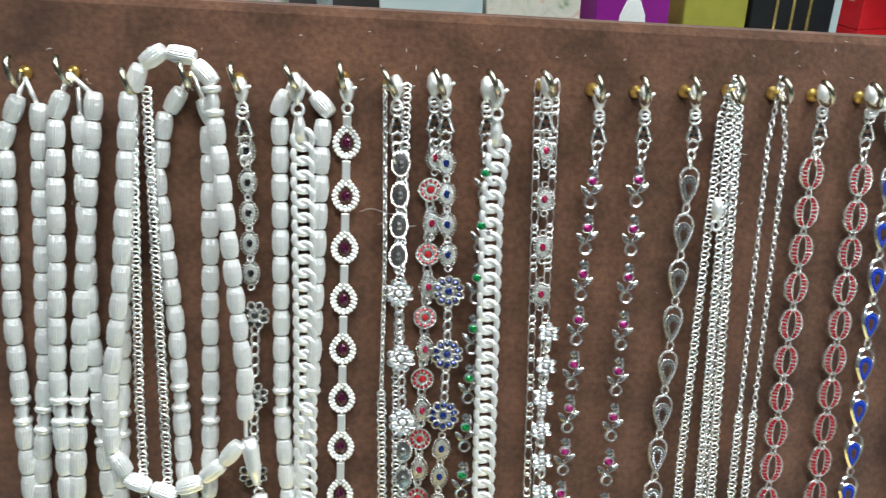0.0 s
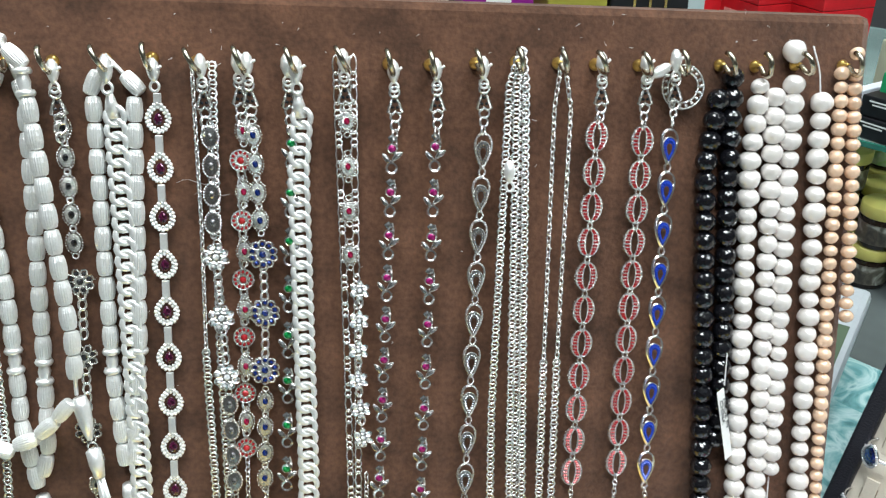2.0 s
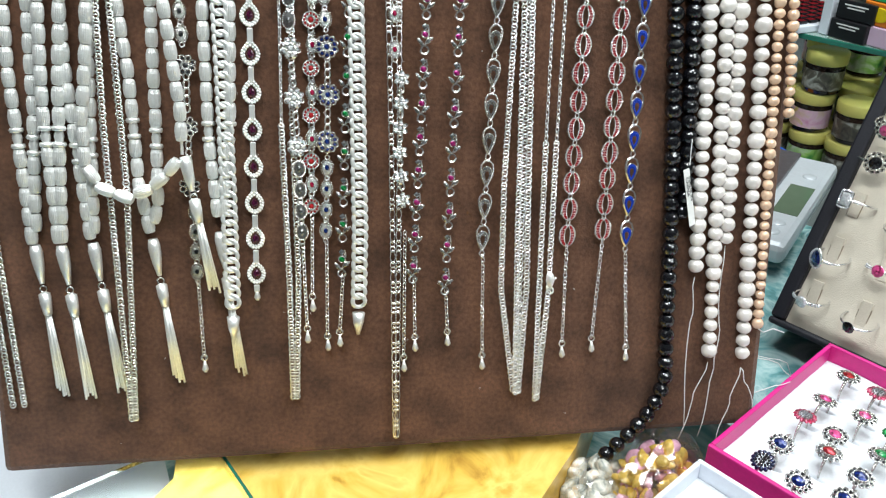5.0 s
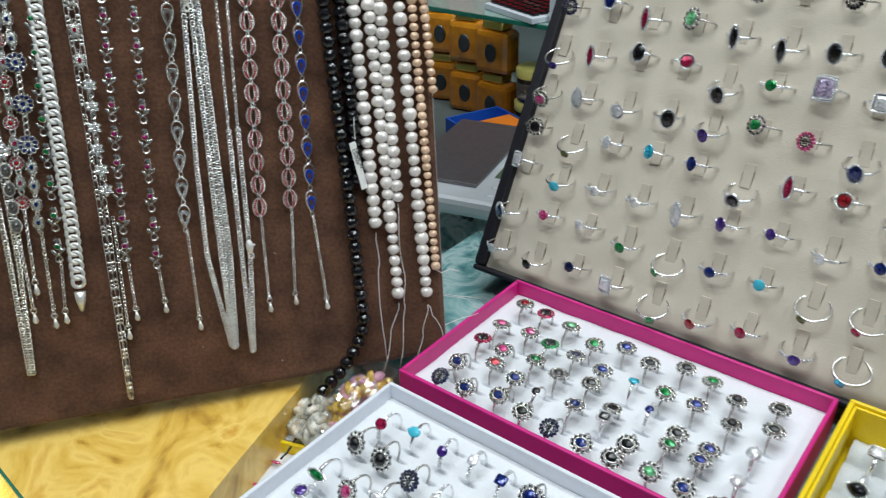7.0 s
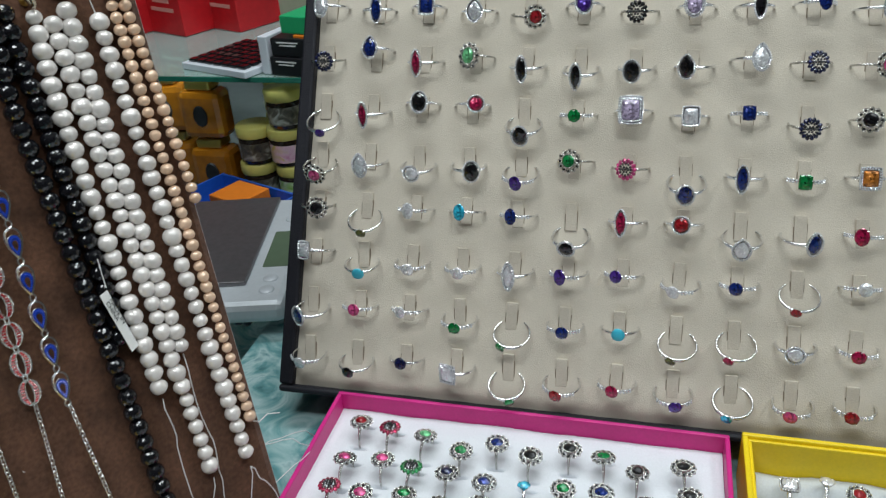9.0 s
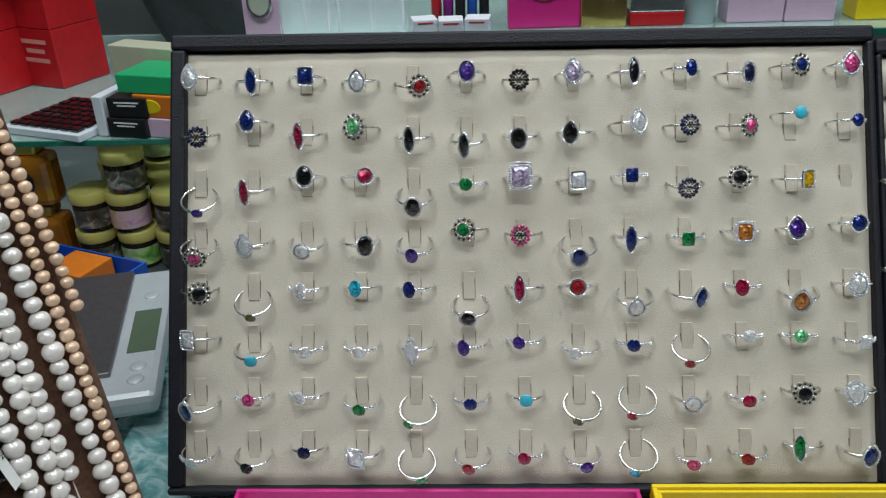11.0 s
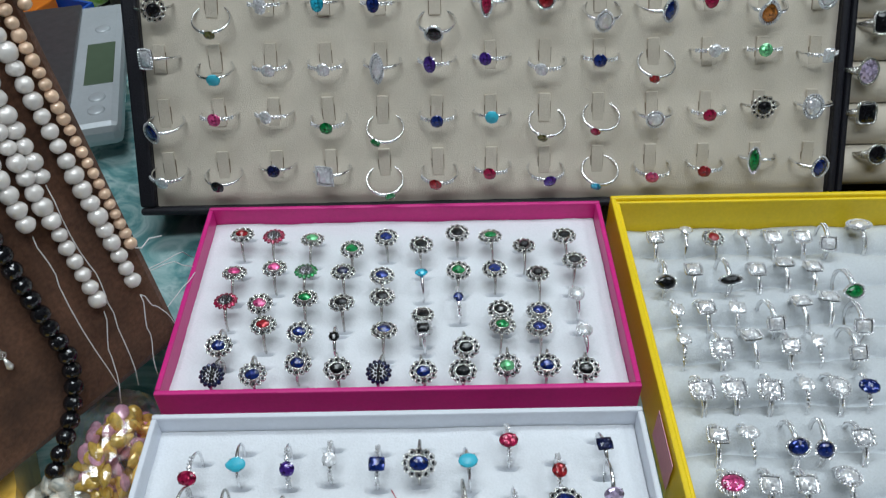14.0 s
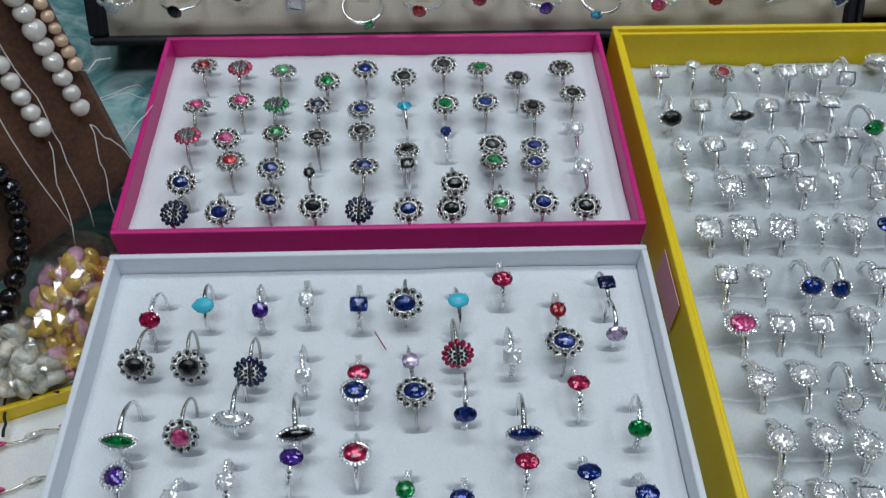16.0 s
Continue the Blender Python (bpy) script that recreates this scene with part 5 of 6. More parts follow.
def bag(label, x, y, z, rx, ry, rz, fill, count, seed):
    t = tagged(new("plastic_bag"), label, "plastic bag", "bags of stones")
    t.matrix_world = pose(x, y, z)
    r = random.Random(seed)
    kinds = []
    for k in range(6):
        bm = bmesh.new()
        if fill == "gems":
            stone_mesh(bm, "osrpmo"[k], 0.0042, 0, 0.003, n=12)
        else:
            bmesh.ops.create_icosphere(bm, subdivisions=2, radius=0.0075)
            for v in bm.verts:
                v.co *= 1 + 0.35 * noise.noise(v.co * 150 + Vector((k * 3.1, 0, 0)))
                v.co.z *= 0.6
        me = bpy.data.meshes.new("stone")
        for f in bm.faces:
            f.smooth = fill != "gems"
        bm.to_mesh(me)
        bm.free()
        me.materials.append(SHELL if fill != "gems" else GOLD_GEM if k % 3 else ROSE_GEM)
        kinds.append(me)
    for i in range(count):
        a, q, h = r.uniform(0, 6.283), math.sqrt(r.random()) * 0.9, r.random()
        ob = new("stone", kinds[i % 6])
        ob.parent = t
        ob.matrix_local = pose(rx * q * math.cos(a), ry * q * math.sin(a), rz * 1.7 * h * (1 - q * q) + 0.004, r.uniform(0, 360), r.uniform(0, 360), r.uniform(0, 360))
    bm = bmesh.new()
    bmesh.ops.create_icosphere(bm, subdivisions=4, radius=1)
    for v in bm.verts:
        d = 1.06 + 0.10 * noise.noise(v.co * 2.5 + Vector((seed, 0, 0))) + 0.05 * noise.noise(v.co * 7 + Vector((seed, 0, 0)))
        v.co = Vector((v.co.x * rx * d, v.co.y * ry * d, max(0.0, 0.95 * rz * (1 + v.co.z * d))))
    q = part("film", bm, FILM, t, "crumpled clear film")
    return t


# hidden block, added to lift the bags out of the dark pit
tagged(obj("card_block", prism([(-0.064, -0.186), (-0.060, -0.210), (-0.012, -0.194), (-0.004, -0.125), (-0.03, -0.125)], LOW, LOW + 0.028), WHITE_CARD), "plain white card block added to raise the bags", "box")
bag("clear bag of golden and pink cut stones", -0.0225, -0.164, LOW + 0.028, 0.0225, 0.034, 0.024, "gems", 240, 3)
bag("clear bag of mottled shell pieces", -0.044, -0.186, LOW + 0.028, 0.021, 0.021, 0.011, "shells", 70, 8)
small_box = ring_box(-0.066, -0.2150, 0.056, 0.12, 0.030, 0.008, YELLOW, "small golden card box with fine silver chains", top=LOW + 0.030, turn=19.0)
small_box["label"] = "small golden-yellow card box with a pale pad"
for k in range(3):
    t = tagged(new("fine_bracelet"), "fine silver bracelet with small pink stones on a pale pad", "bracelet", "bracelets of the small box")
    t.matrix_world = pose(-0.055 + 0.006 * k, -0.229 - 0.022 * k, LOW + 0.0235, 0, 0, 19)
    bm = bmesh.new()
    tube(bm, [(0.004 * i, 0.0012 * math.sin(i * 1.3 + k), 0) for i in range(12)], 0.0006, 5)
    part("chain", bm, SILVER, t, smooth=True)
    for j in range(3):
        bm = bmesh.new()
        stone_mesh(bm, "m", 0.0022, 0, 0.0012, n=10, m=pose(0.006 + 0.015 * j, 0, 0.0008, 0, 0, 90))
        part("stone", bm, GEMS["p" if j != 1 else "w"][1], t)

# knotted cord at the end of the black beads
t = tagged(new("bead_cord"), "knotted black cord at the end of the black beads", "cord")
knot = (-0.0520, -0.1885, -0.0310)
for pts in ((knot, (-0.047, -0.199, -0.044), (-0.039, -0.203, -0.051), (-0.026, -0.2035, -0.048)), (knot, (-0.050, -0.200, -0.043), (-0.049, -0.212, -0.050), (-0.0475, -0.2238, -0.052))):
    bm = bmesh.new()
    tube(bm, [Vector(pts[i]).lerp(Vector(pts[i + 1]), k / 4) + Vector((0.0006 * math.sin(5 * i + 2 * k), 0, 0)) for i in range(3) for k in range(4)] + [Vector(pts[3])], 0.0007, 6)
    part("cord", bm, CORD, t, smooth=True)
bm = bmesh.new()
bmesh.ops.create_icosphere(bm, subdivisions=2, radius=0.0017, matrix=Matrix.Translation(knot))
part("knot", bm, CORD, t, smooth=True)

# loose threads lying over the magenta box
t = tagged(new("loose_thread"), "loose white thread ends drifting from the pearls", "thread", kind="stuff")
for a, b, c in (((-0.021, -0.085, 0.02), (-0.012, -0.06, 0.016), (0.001, -0.055, 0.0015)), ((-0.021, -0.085, 0.02), (-0.006, -0.045, 0.012), (-0.012, -0.02, -0.024)), ((-0.014, -0.10, 0.0), (0.0, -0.085, 0.008), (0.003, -0.06, 0.0015))):
    bm = bmesh.new()
    tube(bm, [Vector(a).lerp(Vector(b), i / 6).lerp(Vector(b).lerp(Vector(c), i / 6), i / 6) + Vector((0, 0.0015 * math.sin(i * 2.1), 0)) for i in range(7)], 0.0003, 5)
    part("thread", bm, THREAD, t, smooth=True)

# ---- pink slip stuck between the boxes, red fibre on the white foam ----
slip = tagged(obj("paper_slip", B(0.2498, -0.196, -0.020, 0.2502, -0.164, 0.0008, bevel=0.0001), mat("pink_paper", (0.80, 0.42, 0.50), 0.7, grain=0.05, scale=300)), "pale pink paper slip between the white and yellow boxes", "paper slip")
slip.location.x = 0.0066
bm = bmesh.new()
tube(bm, [(0.1235, -0.200, -0.0085), (0.1255, -0.204, -0.0078), (0.1285, -0.209, -0.0088)], 0.00025, 5)
tagged(obj("red_fibre", bm, mat("red_fibre", (0.42, 0.02, 0.05), 0.7, grain=0.1, scale=500), smooth=True), "short red fibre lying on the white foam", "fibre")

# ---- weighing scale ----
ALU = mat("grey_plastic", (0.52, 0.55, 0.58), 0.35, 0.2, grain=0.04, scale=300, mottle=0.05)
STEEL = mat("brushed_plate", (0.22, 0.21, 0.22), 0.35, 0.8, grain=0.1, scale=200)
LCD = mat("lcd_screen", (0.10, 0.14, 0.09), 0.12, coat=0.5, grain=0.05, scale=100)
DARK = mat("dark_plastic", (0.02, 0.022, 0.026), 0.4, grain=0.2, scale=150)
scale = tagged(new("weighing_scale"), "grey pocket scale with a dark plate and green screen", "scale")
scale.matrix_world = pose(-0.083, 0.092, -0.014, 0, 0, 14)
part("body", B(-0.125, 0.0, 0.0, 0.0, 0.20, 0.019, bevel=0.006), ALU, scale)
part("plate", B(-0.121, 0.03, 0.0191, -0.036, 0.195, 0.023, bevel=0.001), STEEL, scale)
part("screen", B(-0.028, 0.06, 0.0188, -0.006, 0.125, 0.0196, bevel=0.0003), LCD, scale)
for x, y in ((-0.017, 0.040), (-0.017, 0.022), (-0.017, 0.150)):
    bm = bmesh.new()
    lathe(bm, ((0, 0.0206), (0.005, 0.0204), (0.0064, 0.0196), (0.0066, 0.0185)), 16, m=Matrix.Translation((x, y, 0)))
    part("button", bm, ALU, scale, smooth=True)
heap = tagged(new("bead_heap"), "heap of dark blue glass beads under the scale", "beads", kind="stuff")
bm = bmesh.new()
r = random.Random(5)
for i in range(80):
    bmesh.ops.create_icosphere(bm, subdivisions=1, radius=0.0046, matrix=Matrix.Translation((r.uniform(-0.16, -0.11), r.uniform(0.10, 0.16), COUNTER + 0.0046 + 0.014 * r.random())))
part("bead", bm, mat("dark_blue_bead", (0.004, 0.006, 0.02), 0.3, grain=0.3, scale=200), heap, smooth=True)

# ---- back shelves ----
SHELF_GLASS = mat("shelf_glass", (0.62, 0.80, 0.76), 0.06, trans=0.75, grain=0.05, scale=20)
CABINET = mat("cabinet", (0.10, 0.115, 0.115), 0.5, grain=0.1, scale=40, mottle=0.2, mscale=4)


def shelf(name, x0, y0, z0, x1, y1, label):
    s = tagged(new(name), label, "shelf", kind="structure")
    q = part("sheet", B(x0, y0 + 0.003, z0, x1, y1, z0 + 0.006), SHELF_GLASS, s)
    q.visible_shadow = False
    part("edge", B(x0, y0, z0, x1, y0 + 0.0029, z0 + 0.006, bevel=0.0006), GLASS_EDGE, s)


tagged(obj("low_shelf", B(-0.95, 0.301, -0.13, 1.1, 1.05, -0.098, bevel=0.002), CABINET), "dark low shelf behind the counter", "shelf", kind="structure")
tagged(obj("back_panel", B(-1.6, 1.06, -0.9, 1.4, 1.10, 1.2), mat("grey_panel", (0.07, 0.075, 0.078), 0.6, grain=0.1, scale=20, mottle=0.35, mscale=3)), "grey cabinet back panel", "panel", kind="structure")
shelf("glass_shelf", -0.85, 0.44, 0.071, -0.06, 0.95, "green-edged glass shelf over jars")
shelf("display_shelf", -0.055, 0.335, 0.196, 0.95, 0.62, "green-edged glass shelf of cosmetics")
tagged(obj("shelf_post", B(-0.075, 0.60, -0.098, -0.055, 0.62, 0.7, bevel=0.002), ALU), "grey metal shelf post", "post", kind="structure")


def jar(x, y, z, body, label):
    t = tagged(new("jar"), label, "jar", "stacked jars")
    t.matrix_world = pose(x, y, z, 0, 0, (x * 5000) % 360)
    bm = bmesh.new()
    lathe(bm, ((0, 0), (0.0205, 0), (0.0225, 0.002), (0.0225, 0.034), (0.0205, 0.036)), 22)
    part("glass_body", bm, body, t, smooth=True)
    bm = bmesh.new()
    lathe(bm, ((0.0235, 0.0355), (0.0242, 0.037), (0.0242, 0.048), (0.0228, 0.0495), (0, 0.0498)), 26)
    part("lid", bm, LID, t, "pale yellow screw lid", smooth=True)
    bm = bmesh.new()
    lathe(bm, ((0.0229, 0.006), (0.0229, 0.029)), 26)
    part("paper_label", bm, LABELS[(0, 0, 1, 0, 0, 2)[int(abs(x * 977)) % 6]], t)
    return t


LID = mat("yellow_lid", (0.62, 0.56, 0.16), 0.3, grain=0.05, scale=100, mottle=0.08, rnd=0.06)
BROWN = mat("brown_cream", (0.022, 0.014, 0.010), 0.15, grain=0.2, scale=80, coat=0.5)
LABELS = [pattern("printed_label", [(0.02, 0.02, 0.02), (0.10, 0.09, 0.07), (0.45, 0.46, 0.42)], 60, 1.5, 0.4), pattern("green_label", [(0.03, 0.25, 0.04), (0.30, 0.55, 0.12), (0.75, 0.78, 0.70)], 45, 1.0, 0.4), pattern("pink_label", [(0.60, 0.25, 0.42), (0.72, 0.50, 0.60), (0.55, 0.45, 0.12)], 50, 1.0, 0.4)]
for k, (x, y) in enumerate([(-0.335, 0.49), (-0.285, 0.49), (-0.236, 0.49), (-0.187, 0.49), (-0.138, 0.49), (-0.31, 0.54), (-0.26, 0.54), (-0.21, 0.54), (-0.16, 0.54), (-0.335, 0.59), (-0.28, 0.59), (-0.225, 0.59)]):
    high = (2, 3, 2, 2, 2, 3, 2, 3, 2, 3, 3, 3)[k]
    for j in range(high):
        jar(x + 0.03 + 0.003 * math.sin(k * 3 + j * 2), y + 0.002 * math.cos(k + j), -0.098 + 0.0499 * j, BROWN, "brown cream jar with a pale yellow lid in a stack")
AMBER = mat("amber_glass", (0.45, 0.16, 0.01), 0.08, grain=0.3, scale=60, coat=0.8, trans=0.25)
for j in range(2):
    for i in range(3):
        t = tagged(new("amber_bottle"), "squat amber glass bottle with a dark oval badge", "bottle", "amber bottles")
        t.matrix_world = pose(-0.37 - 0.066 * i, 0.50 + 0.02 * i, -0.098 + 0.078 * j, 0, 0, 8 * i)
        part("glass_body", B(-0.03, -0.018, 0, 0.03, 0.018, 0.064, bevel=0.009), AMBER, t, smooth=False)
        part("cap", B(-0.018, -0.014, 0.064, 0.018, 0.014, 0.077, bevel=0.003), BRASS, t)
        bm = bmesh.new()
        disc(bm, 0.010, 0.014, 0, 0.002)
        q = part("badge", bm, DARK, t)
        q.matrix_local = pose(0, -0.0185, 0.032, 90)
# packets in a blue tray
blue_tray = tagged(new("packet_tray"), "blue card tray of orange and green packets", "tray")
blue_tray.matrix_world = pose(-0.305, 0.41, -0.098, 0, 0, -22)
BLUE = mat("blue_card", (0.015, 0.10, 0.50), 0.35, grain=0.06, scale=200)
part("base", B(-0.07, -0.045, 0, 0.07, 0.045, 0.004), BLUE, blue_tray)
for a in ((-0.07, -0.045, 0.004, 0.07, -0.042, 0.034), (-0.07, 0.042, 0.004, 0.07, 0.045, 0.034), (-0.07, -0.0419, 0.004, -0.067, 0.0419, 0.034), (0.067, -0.0419, 0.004, 0.07, 0.0419, 0.034)):
    part("side", B(*a), BLUE, blue_tray)


def packet(name, x, y, z, sx, sy, sz, color, label, turn=0.0, bars=0, bar=None, category="box"):
    t = tagged(new(name), label, category, "shelf stock")
    t.matrix_world = pose(x, y, z, 0, 0, turn)
    part("carton", B(-sx / 2, -sy / 2, 0, sx / 2, sy / 2, sz, bevel=0.0012), color, t)
    for k in range(bars):
        w = sx * (0.62 - 0.16 * (k % 2))
        zz = sz * (0.78 - 0.16 * k)
        part("print_bar", B(-w / 2, -sy / 2 - 0.0006, zz - sz * 0.035, w / 2, -sy / 2 - 0.0001, zz + sz * 0.035), bar or PAPER, t)
    return t


ORANGE = mat("orange_card", (0.75, 0.20, 0.02), 0.35, grain=0.05, scale=150)
GREEN = mat("green_card", (0.02, 0.42, 0.16), 0.35, grain=0.05, scale=150)
LIME = mat("lime_card", (0.25, 0.70, 0.12), 0.35, grain=0.08, scale=80)
LILAC = mat("pale_pink_card", (0.72, 0.50, 0.66), 0.4, grain=0.04, scale=150)
RED = mat("red_card", (0.52, 0.012, 0.018), 0.35, grain=0.08, scale=120, mottle=0.15, mscale=15)
BLACK = mat("black_card", (0.012, 0.012, 0.014), 0.35, grain=0.2, scale=120)
GOLD = mat("gold_foil", (0.85, 0.60, 0.22), 0.22, 0.9, grain=0.25, scale=70, bump=0.6)
FOIL = mat("silver_foil", (0.80, 0.82, 0.84), 0.16, 0.9, grain=0.15, scale=60, bump=0.5)
HOT = mat("hot_pink_card", (0.72, 0.03, 0.26), 0.35, grain=0.04, scale=120)
PURPLE = mat("purple_card", (0.26, 0.012, 0.24), 0.4, grain=0.08, scale=120)
packet("packet", -0.300, 0.42, -0.093, 0.055, 0.05, 0.032, ORANGE, "orange packet in the blue tray", -22)
packet("packet", -0.300, 0.345, -0.098, 0.06, 0.04, 0.040, LIME, "lime green packet beside the blue tray", -32)
packet("packet", -0.235, 0.355, -0.098, 0.05, 0.03, 0.028, RED, "red packet beside the blue tray", 20)
# cartons on the glass shelf
packet("carton_box", -0.215, 0.475, 0.0775, 0.046, 0.06, 0.021, BLACK, "black and white carton on the glass shelf", -12, 2, PAPER)
packet("carton_box", -0.213, 0.478, 0.099, 0.046, 0.06, 0.021, BLACK, "black and white carton lying on another", -9, 2, PAPER)
packet("carton_box", -0.245, 0.482, 0.0775, 0.012, 0.06, 0.044, WHITE_CARD, "white carton end on the glass shelf", -12)
packet("carton_box", -0.175, 0.470, 0.0775, 0.058, 0.055, 0.021, LILAC, "pale pink carton on the glass shelf", -14)
packet("carton_box", -0.175, 0.474, 0.099, 0.060, 0.06, 0.024, ORANGE, "orange carton with a yellow oval on the shelf", -16)
packet("carton_box", -0.185, 0.480, 0.1235, 0.075, 0.06, 0.020, GREEN, "green carton on top of the stack", -14)
packet("carton_box", -0.215, 0.54, 0.0775, 0.10, 0.03, 0.078, mat("cream_card", (0.55, 0.55, 0.40), 0.5, grain=0.05, scale=100), "cream rolled packet behind the cartons", -20)
bm = bmesh.new()
disc(bm, 0.012, 0.008, 0, 0.0006)
q = part("yellow_oval", bm, YELLOW, bpy.data.objects["carton_box.004"])
q.matrix_local = pose(-0.008, -0.0302, 0.012, 90)
# tray of black stones
st = tagged(new("stone_tray"), "white tray of small black stones in rows", "tray")
st.matrix_world = pose(-0.302, 0.503, 0.0775, 0, 0, -20)
part("tray_base", B(-0.055, -0.055, 0, 0.055, 0.055, 0.008, bevel=0.001), WHITE_CARD, st)
me = None
for i in range(7):
    for j in range(7):
        if me is None:
            bm = B(-0.0058, -0.0058, 0.008, 0.0058, 0.0058, 0.012, bevel=0.0012)
            ob = part("black_stone", bm, ONYX, st)
            me = ob.data
        else:
            ob = new("black_stone", me)
            ob.parent = st
        ob.matrix_local = pose(-0.043 + 0.0143 * i, -0.043 + 0.0143 * j, 0)
for k, (x, y, w, h) in enumerate(((-0.53, 0.66, 0.085, 0.075), (-0.44, 0.67, 0.085, 0.075), (-0.36, 0.69, 0.07, 0.075), (-0.53, 0.66, 0.085, 0.075), (-0.44, 0.67, 0.085, 0.075), (-0.36, 0.69, 0.07, 0.085))):
    packet("carton_box", x - 0.035, y, 0.0775 + 0.0755 * (k // 3), w, 0.08, h, RED, "red carton with pale print in a stack", -24, 3, mat("pale_red_print", (0.70, 0.32, 0.28), 0.5, grain=0.1, scale=200))
packet("carton_box", -0.440, 0.645, 0.229, 0.07, 0.05, 0.11, BLACK, "black carton with gold print", -24, 3, GOLD)
# slumped dark bag behind
bm = bmesh.new()
bmesh.ops.create_icosphere(bm, subdivisions=4, radius=1)
for v in bm.verts:
    d = 1 + 0.22 * noise.noise(v.co * 1.6) + 0.08 * noise.noise(v.co * 5)
    v.co = Vector((v.co.x * 0.16 * d, v.co.y * 0.08 * d, max(-0.13, v.co.z * 0.17 * d)))
t = tagged(obj("cloth_bag", bm, mat("dark_cloth", (0.05, 0.055, 0.06), 0.7, grain=0.2, scale=60), smooth=True), "slumped dark grey bag on the shelf", "bag")
t.location = (-0.17, 0.83, 0.208)
# cosmetics on the display shelf
Z2 = 0.2022
packet("book_box", 0.215, 0.375, Z2, 0.064, 0.02, 0.10, HOT, "hot pink box with a gold wreath", 2)
bm = bmesh.new()
oval(bm, 0.020, 0.020, 0.0016, n=24)
q = part("wreath", bm, BRASS, bpy.data.objects["book_box"])
q.matrix_local = pose(0, -0.0104, 0.045, 90)
packet("carton_box", 0.268, 0.378, Z2, 0.040, 0.03, 0.095, GOLD, "gold foil carton beside the pink box", 0)
packet("carton_box", 0.315, 0.378, Z2, 0.048, 0.03, 0.012, RED, "red carton base with foil above", 0)
packet("carton_box", 0.315, 0.378, Z2 + 0.0121, 0.048, 0.03, 0.075, FOIL, "silver foil carton on a red base", 0)
for x, w, c in ((0.402, 0.05, LILAC), (0.45, 0.044, LILAC), (0.515, 0.05, YELLOW), (0.58, 0.06, GOLD)):
    packet("carton_box", x, 0.382, Z2, w, 0.03, 0.085, c, "glossy tall carton on the display shelf", 1, 1, FOIL)
t = tagged(new("white_pot"), "white plastic pot with a lid rim", "pot")
t.matrix_world = pose(0.355, 0.378, Z2)
bm = bmesh.new()
lathe(bm, ((0, 0), (0.013, 0), (0.016, 0.045), (0.0175, 0.046), (0.0175, 0.056), (0, 0.057)), 20)
part("body", bm, WHITE_CARD, t, smooth=True)
for i in range(9):
    t = tagged(new("lipstick"), "lipstick tube with a gold collar", "lipstick", "lipsticks")
    t.matrix_world = pose(0.118 + 0.011 * (i % 5), 0.385 + 0.016 * (i // 5), Z2)
    bm = bmesh.new()
    lathe(bm, ((0, 0), (0.0045, 0), (0.0045, 0.03), (0.004, 0.031)), 12)
    part("case", bm, (RED, PURPLE, BLACK, BLUE, BLACK)[i % 5], t, smooth=True)
    bm = bmesh.new()
    lathe(bm, ((0.0041, 0.031), (0.0041, 0.06), (0, 0.061)), 12)
    part("collar", bm, GOLD, t, smooth=True)
for i in range(3):
    packet("small_carton", 0.108 + 0.024 * i, 0.355 - 0.004 * (i % 2), Z2, 0.022, 0.02, 0.014, WHITE_CARD, "small white carton with a red mark", 12 - 9 * i, 1, RED)
ACRYL = mat("clear_acrylic", (0.90, 0.93, 0.95), 0.06, trans=0.85, grain=0.03, scale=30)
for x, w, h in ((0.06, 0.06, 0.07), (0.0, 0.045, 0.05)):
    t = tagged(new("acrylic_holder"), "clear acrylic holder on the display shelf", "holder", "holders")
    t.matrix_world = pose(x, 0.385, Z2)
    for a in ((-w / 2, -0.02, 0, w / 2, -0.018, h), (-w / 2, 0.018, 0, w / 2, 0.02, h), (-w / 2, -0.018, 0, -w / 2 + 0.002, 0.018, h), (w / 2 - 0.002, -0.018, 0, w / 2, 0.018, h), (-0.001, -0.018, 0, 0.001, 0.018, h)):
        q = part("wall_panel", B(*a), ACRYL, t)
        q.visible_shadow = False
t = tagged(new("wrist_watch"), "pale oval watch hung on a card", "watch")
t.matrix_world = pose(-0.038, 0.36, Z2)
part("card", B(-0.016, 0, 0, 0.016, 0.002, 0.085), LILAC, t)
bm = bmesh.new()
disc(bm, 0.0095, 0.012, 0, 0.004)
q = part("dial", bm, mat("pale_dial", (0.55, 0.60, 0.50), 0.2, coat=0.5, grain=0.1, scale=100), t)
q.matrix_local = pose(0, -0.001, 0.030, 90)
bm = bmesh.new()
oval(bm, 0.0105, 0.013, 0.0014, n=22)
q = part("case", bm, FOIL, t)
q.matrix_local = pose(0, -0.003, 0.030, 90)

# ---- stock standing behind the necklace board ----
shelf_m = Matrix.Translation((BOARD @ Vector((-0.2, 0.3, -0.30))).to_2d().to_3d()) @ pose(0, 0, 0, 0, 0, 90 - 35.43)
s = tagged(new("rear_shelf"), "pale shelf behind the necklace board", "shelf", kind="structure")
s.matrix_world = shelf_m
part("sheet", B(-0.48, -0.035, 0.10, 0.19, 0.22, 0.108), WHITE_CARD, s)
part("bracket", B(-0.40, 0.05, LOW, -0.37, 0.08, 0.0999), ALU, s)
part("bracket", B(0.02, 0.05, LOW, 0.05, 0.08, 0.0999), ALU, s)
FLORAL = pattern("floral_print", [(0.10, 0.22, 0.06), (0.62, 0.60, 0.50), (0.72, 0.66, 0.58), (0.55, 0.25, 0.12)], 45, 1.5, 0.5)
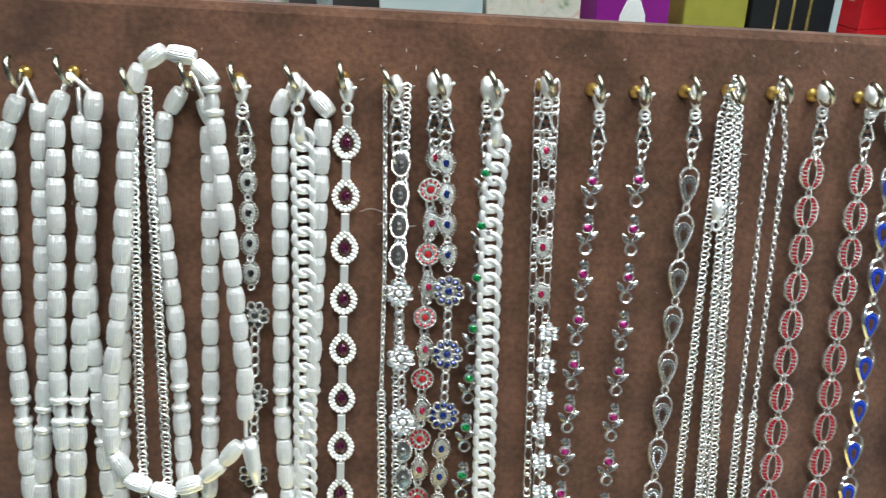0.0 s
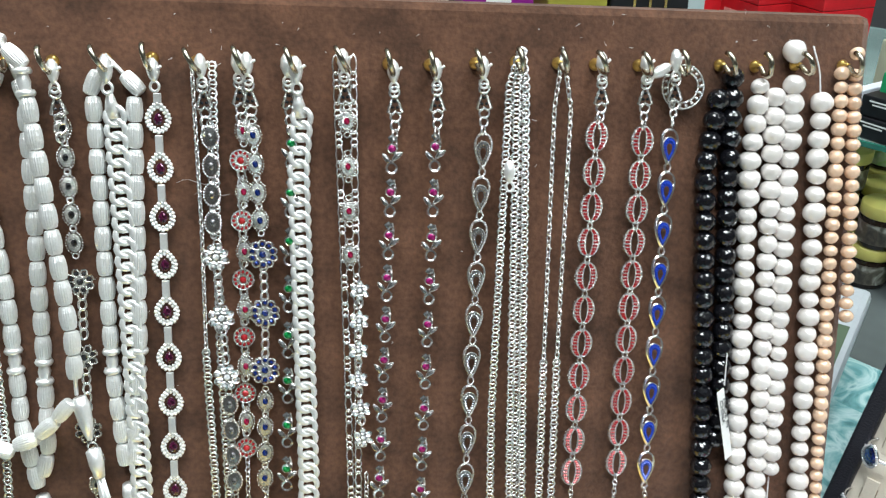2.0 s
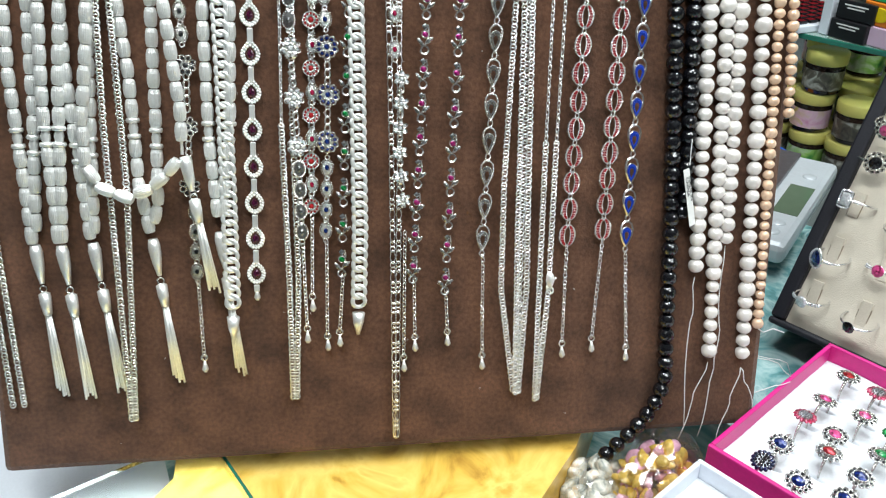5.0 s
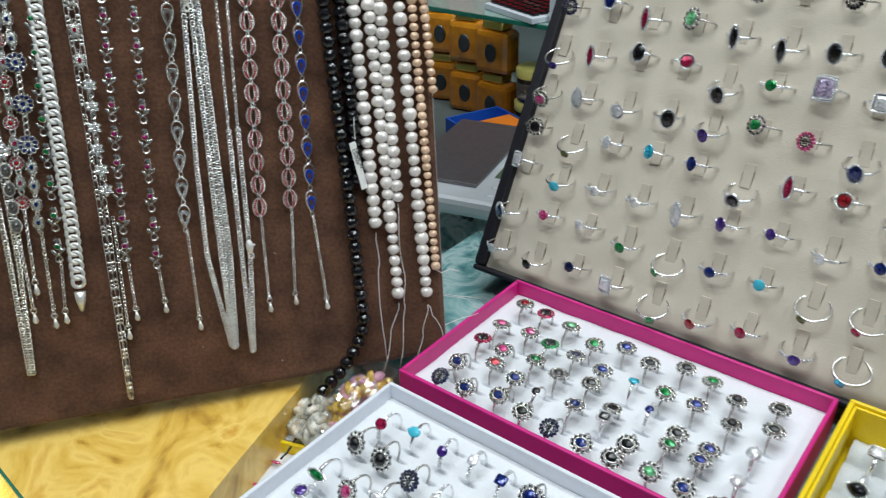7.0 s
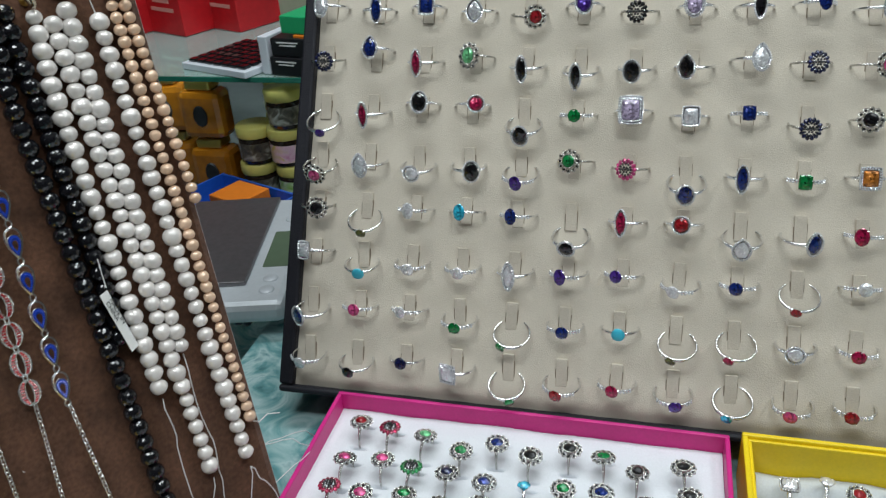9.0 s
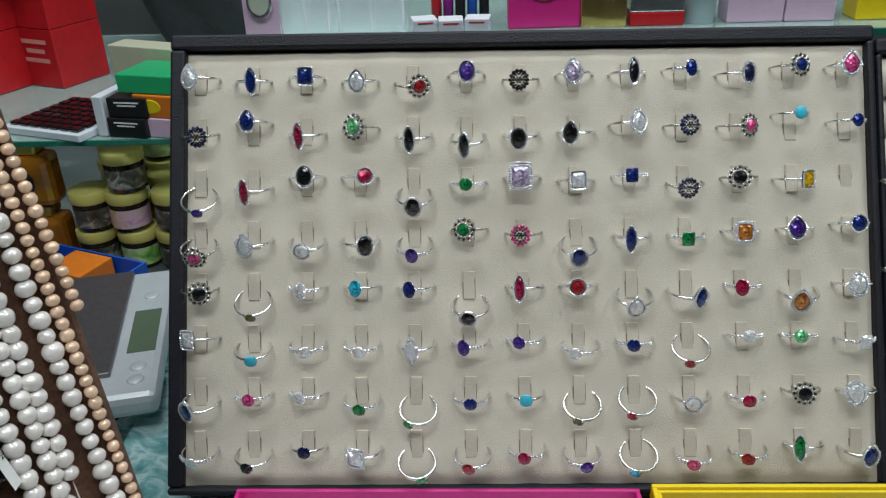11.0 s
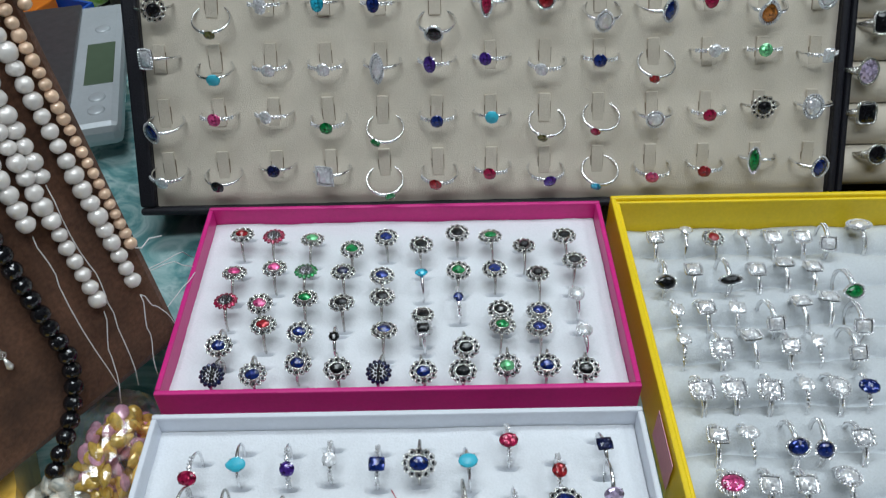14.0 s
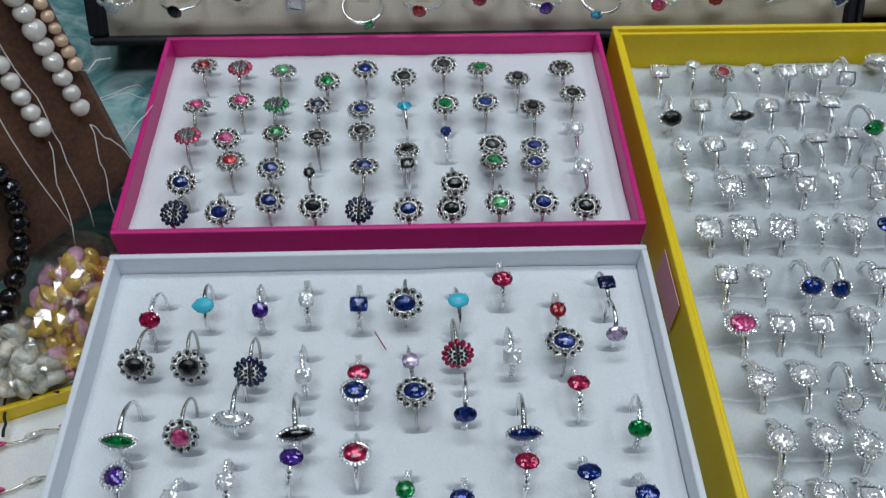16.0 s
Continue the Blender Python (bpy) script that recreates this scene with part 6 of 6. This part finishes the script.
CLUTTER = pattern("mixed_print", [(0.45, 0.05, 0.14), (0.60, 0.50, 0.50), (0.10, 0.30, 0.12), (0.66, 0.40, 0.46)], 40, 1.0, 0.4)
PALE = pattern("pale_blue_print", [(0.28, 0.42, 0.44), (0.50, 0.60, 0.60), (0.66, 0.70, 0.68)], 14, 1.0, 0.4)
OCHRE = mat("ochre_card", (0.36, 0.33, 0.05), 0.45, grain=0.1, scale=100)
for x, w, h, c, lab in ((-0.36, 0.05, 0.17, CLUTTER, "brightly printed carton"), (-0.30, 0.05, 0.165, CLUTTER, "brightly printed carton"), (-0.245, 0.06, 0.168, CLUTTER, "brightly printed carton"), (-0.115, 0.07, 0.166, PALE, "pale blue printed carton"),
                        (-0.045, 0.065, 0.167, FLORAL, "floral printed carton"), (0.024, 0.052, 0.172, PURPLE, "purple carton with a pale lamp shape"), (0.083, 0.045, 0.165, OCHRE, "ochre carton"), (0.138, 0.06, 0.178, BLACK, "black carton with gold lines")):
    q = packet("carton_box", 0, 0, 0, w, 0.05, h, c, lab + " behind the necklace board", 0)
    q.matrix_world = shelf_m @ pose(x, 0.0, 0.108)
    if c is PURPLE:
        bm = bmesh.new()
        lathe(bm, ((0.010, 0.135), (0.009, 0.150), (0.005, 0.160), (0, 0.162)), 14, m=Matrix.Diagonal((1, 0.08, 1, 1)))
        p2 = part("lamp_shape", bm, PAPER, q)
        p2.location = (0, -0.0255, 0)
    if c is BLACK:
        for k in (-0.012, 0.0, 0.012):
            part("gold_line", B(k - 0.001, -0.0258, 0.135, k + 0.001, -0.0251, 0.17), GOLD, q)
for x, w, c in ((0.205, 0.045, PALE),):
    q = packet("carton_box", 0, 0, 0, w, 0.05, 0.165, c, "printed carton behind the necklace board", 0)
    q.matrix_world = shelf_m @ pose(x - 0.02, 0.06, 0.108)
t = tagged(new("metal_pole"), "thin dark metal pole behind the board", "pole")
bm = bmesh.new()
lathe(bm, ((0, 0), (0.006, 0), (0.006, 0.45), (0, 0.45)), 12)
part("tube", bm, ALU, t, smooth=True)
t.matrix_world = shelf_m @ pose(-0.19, 0.03, 0.108)
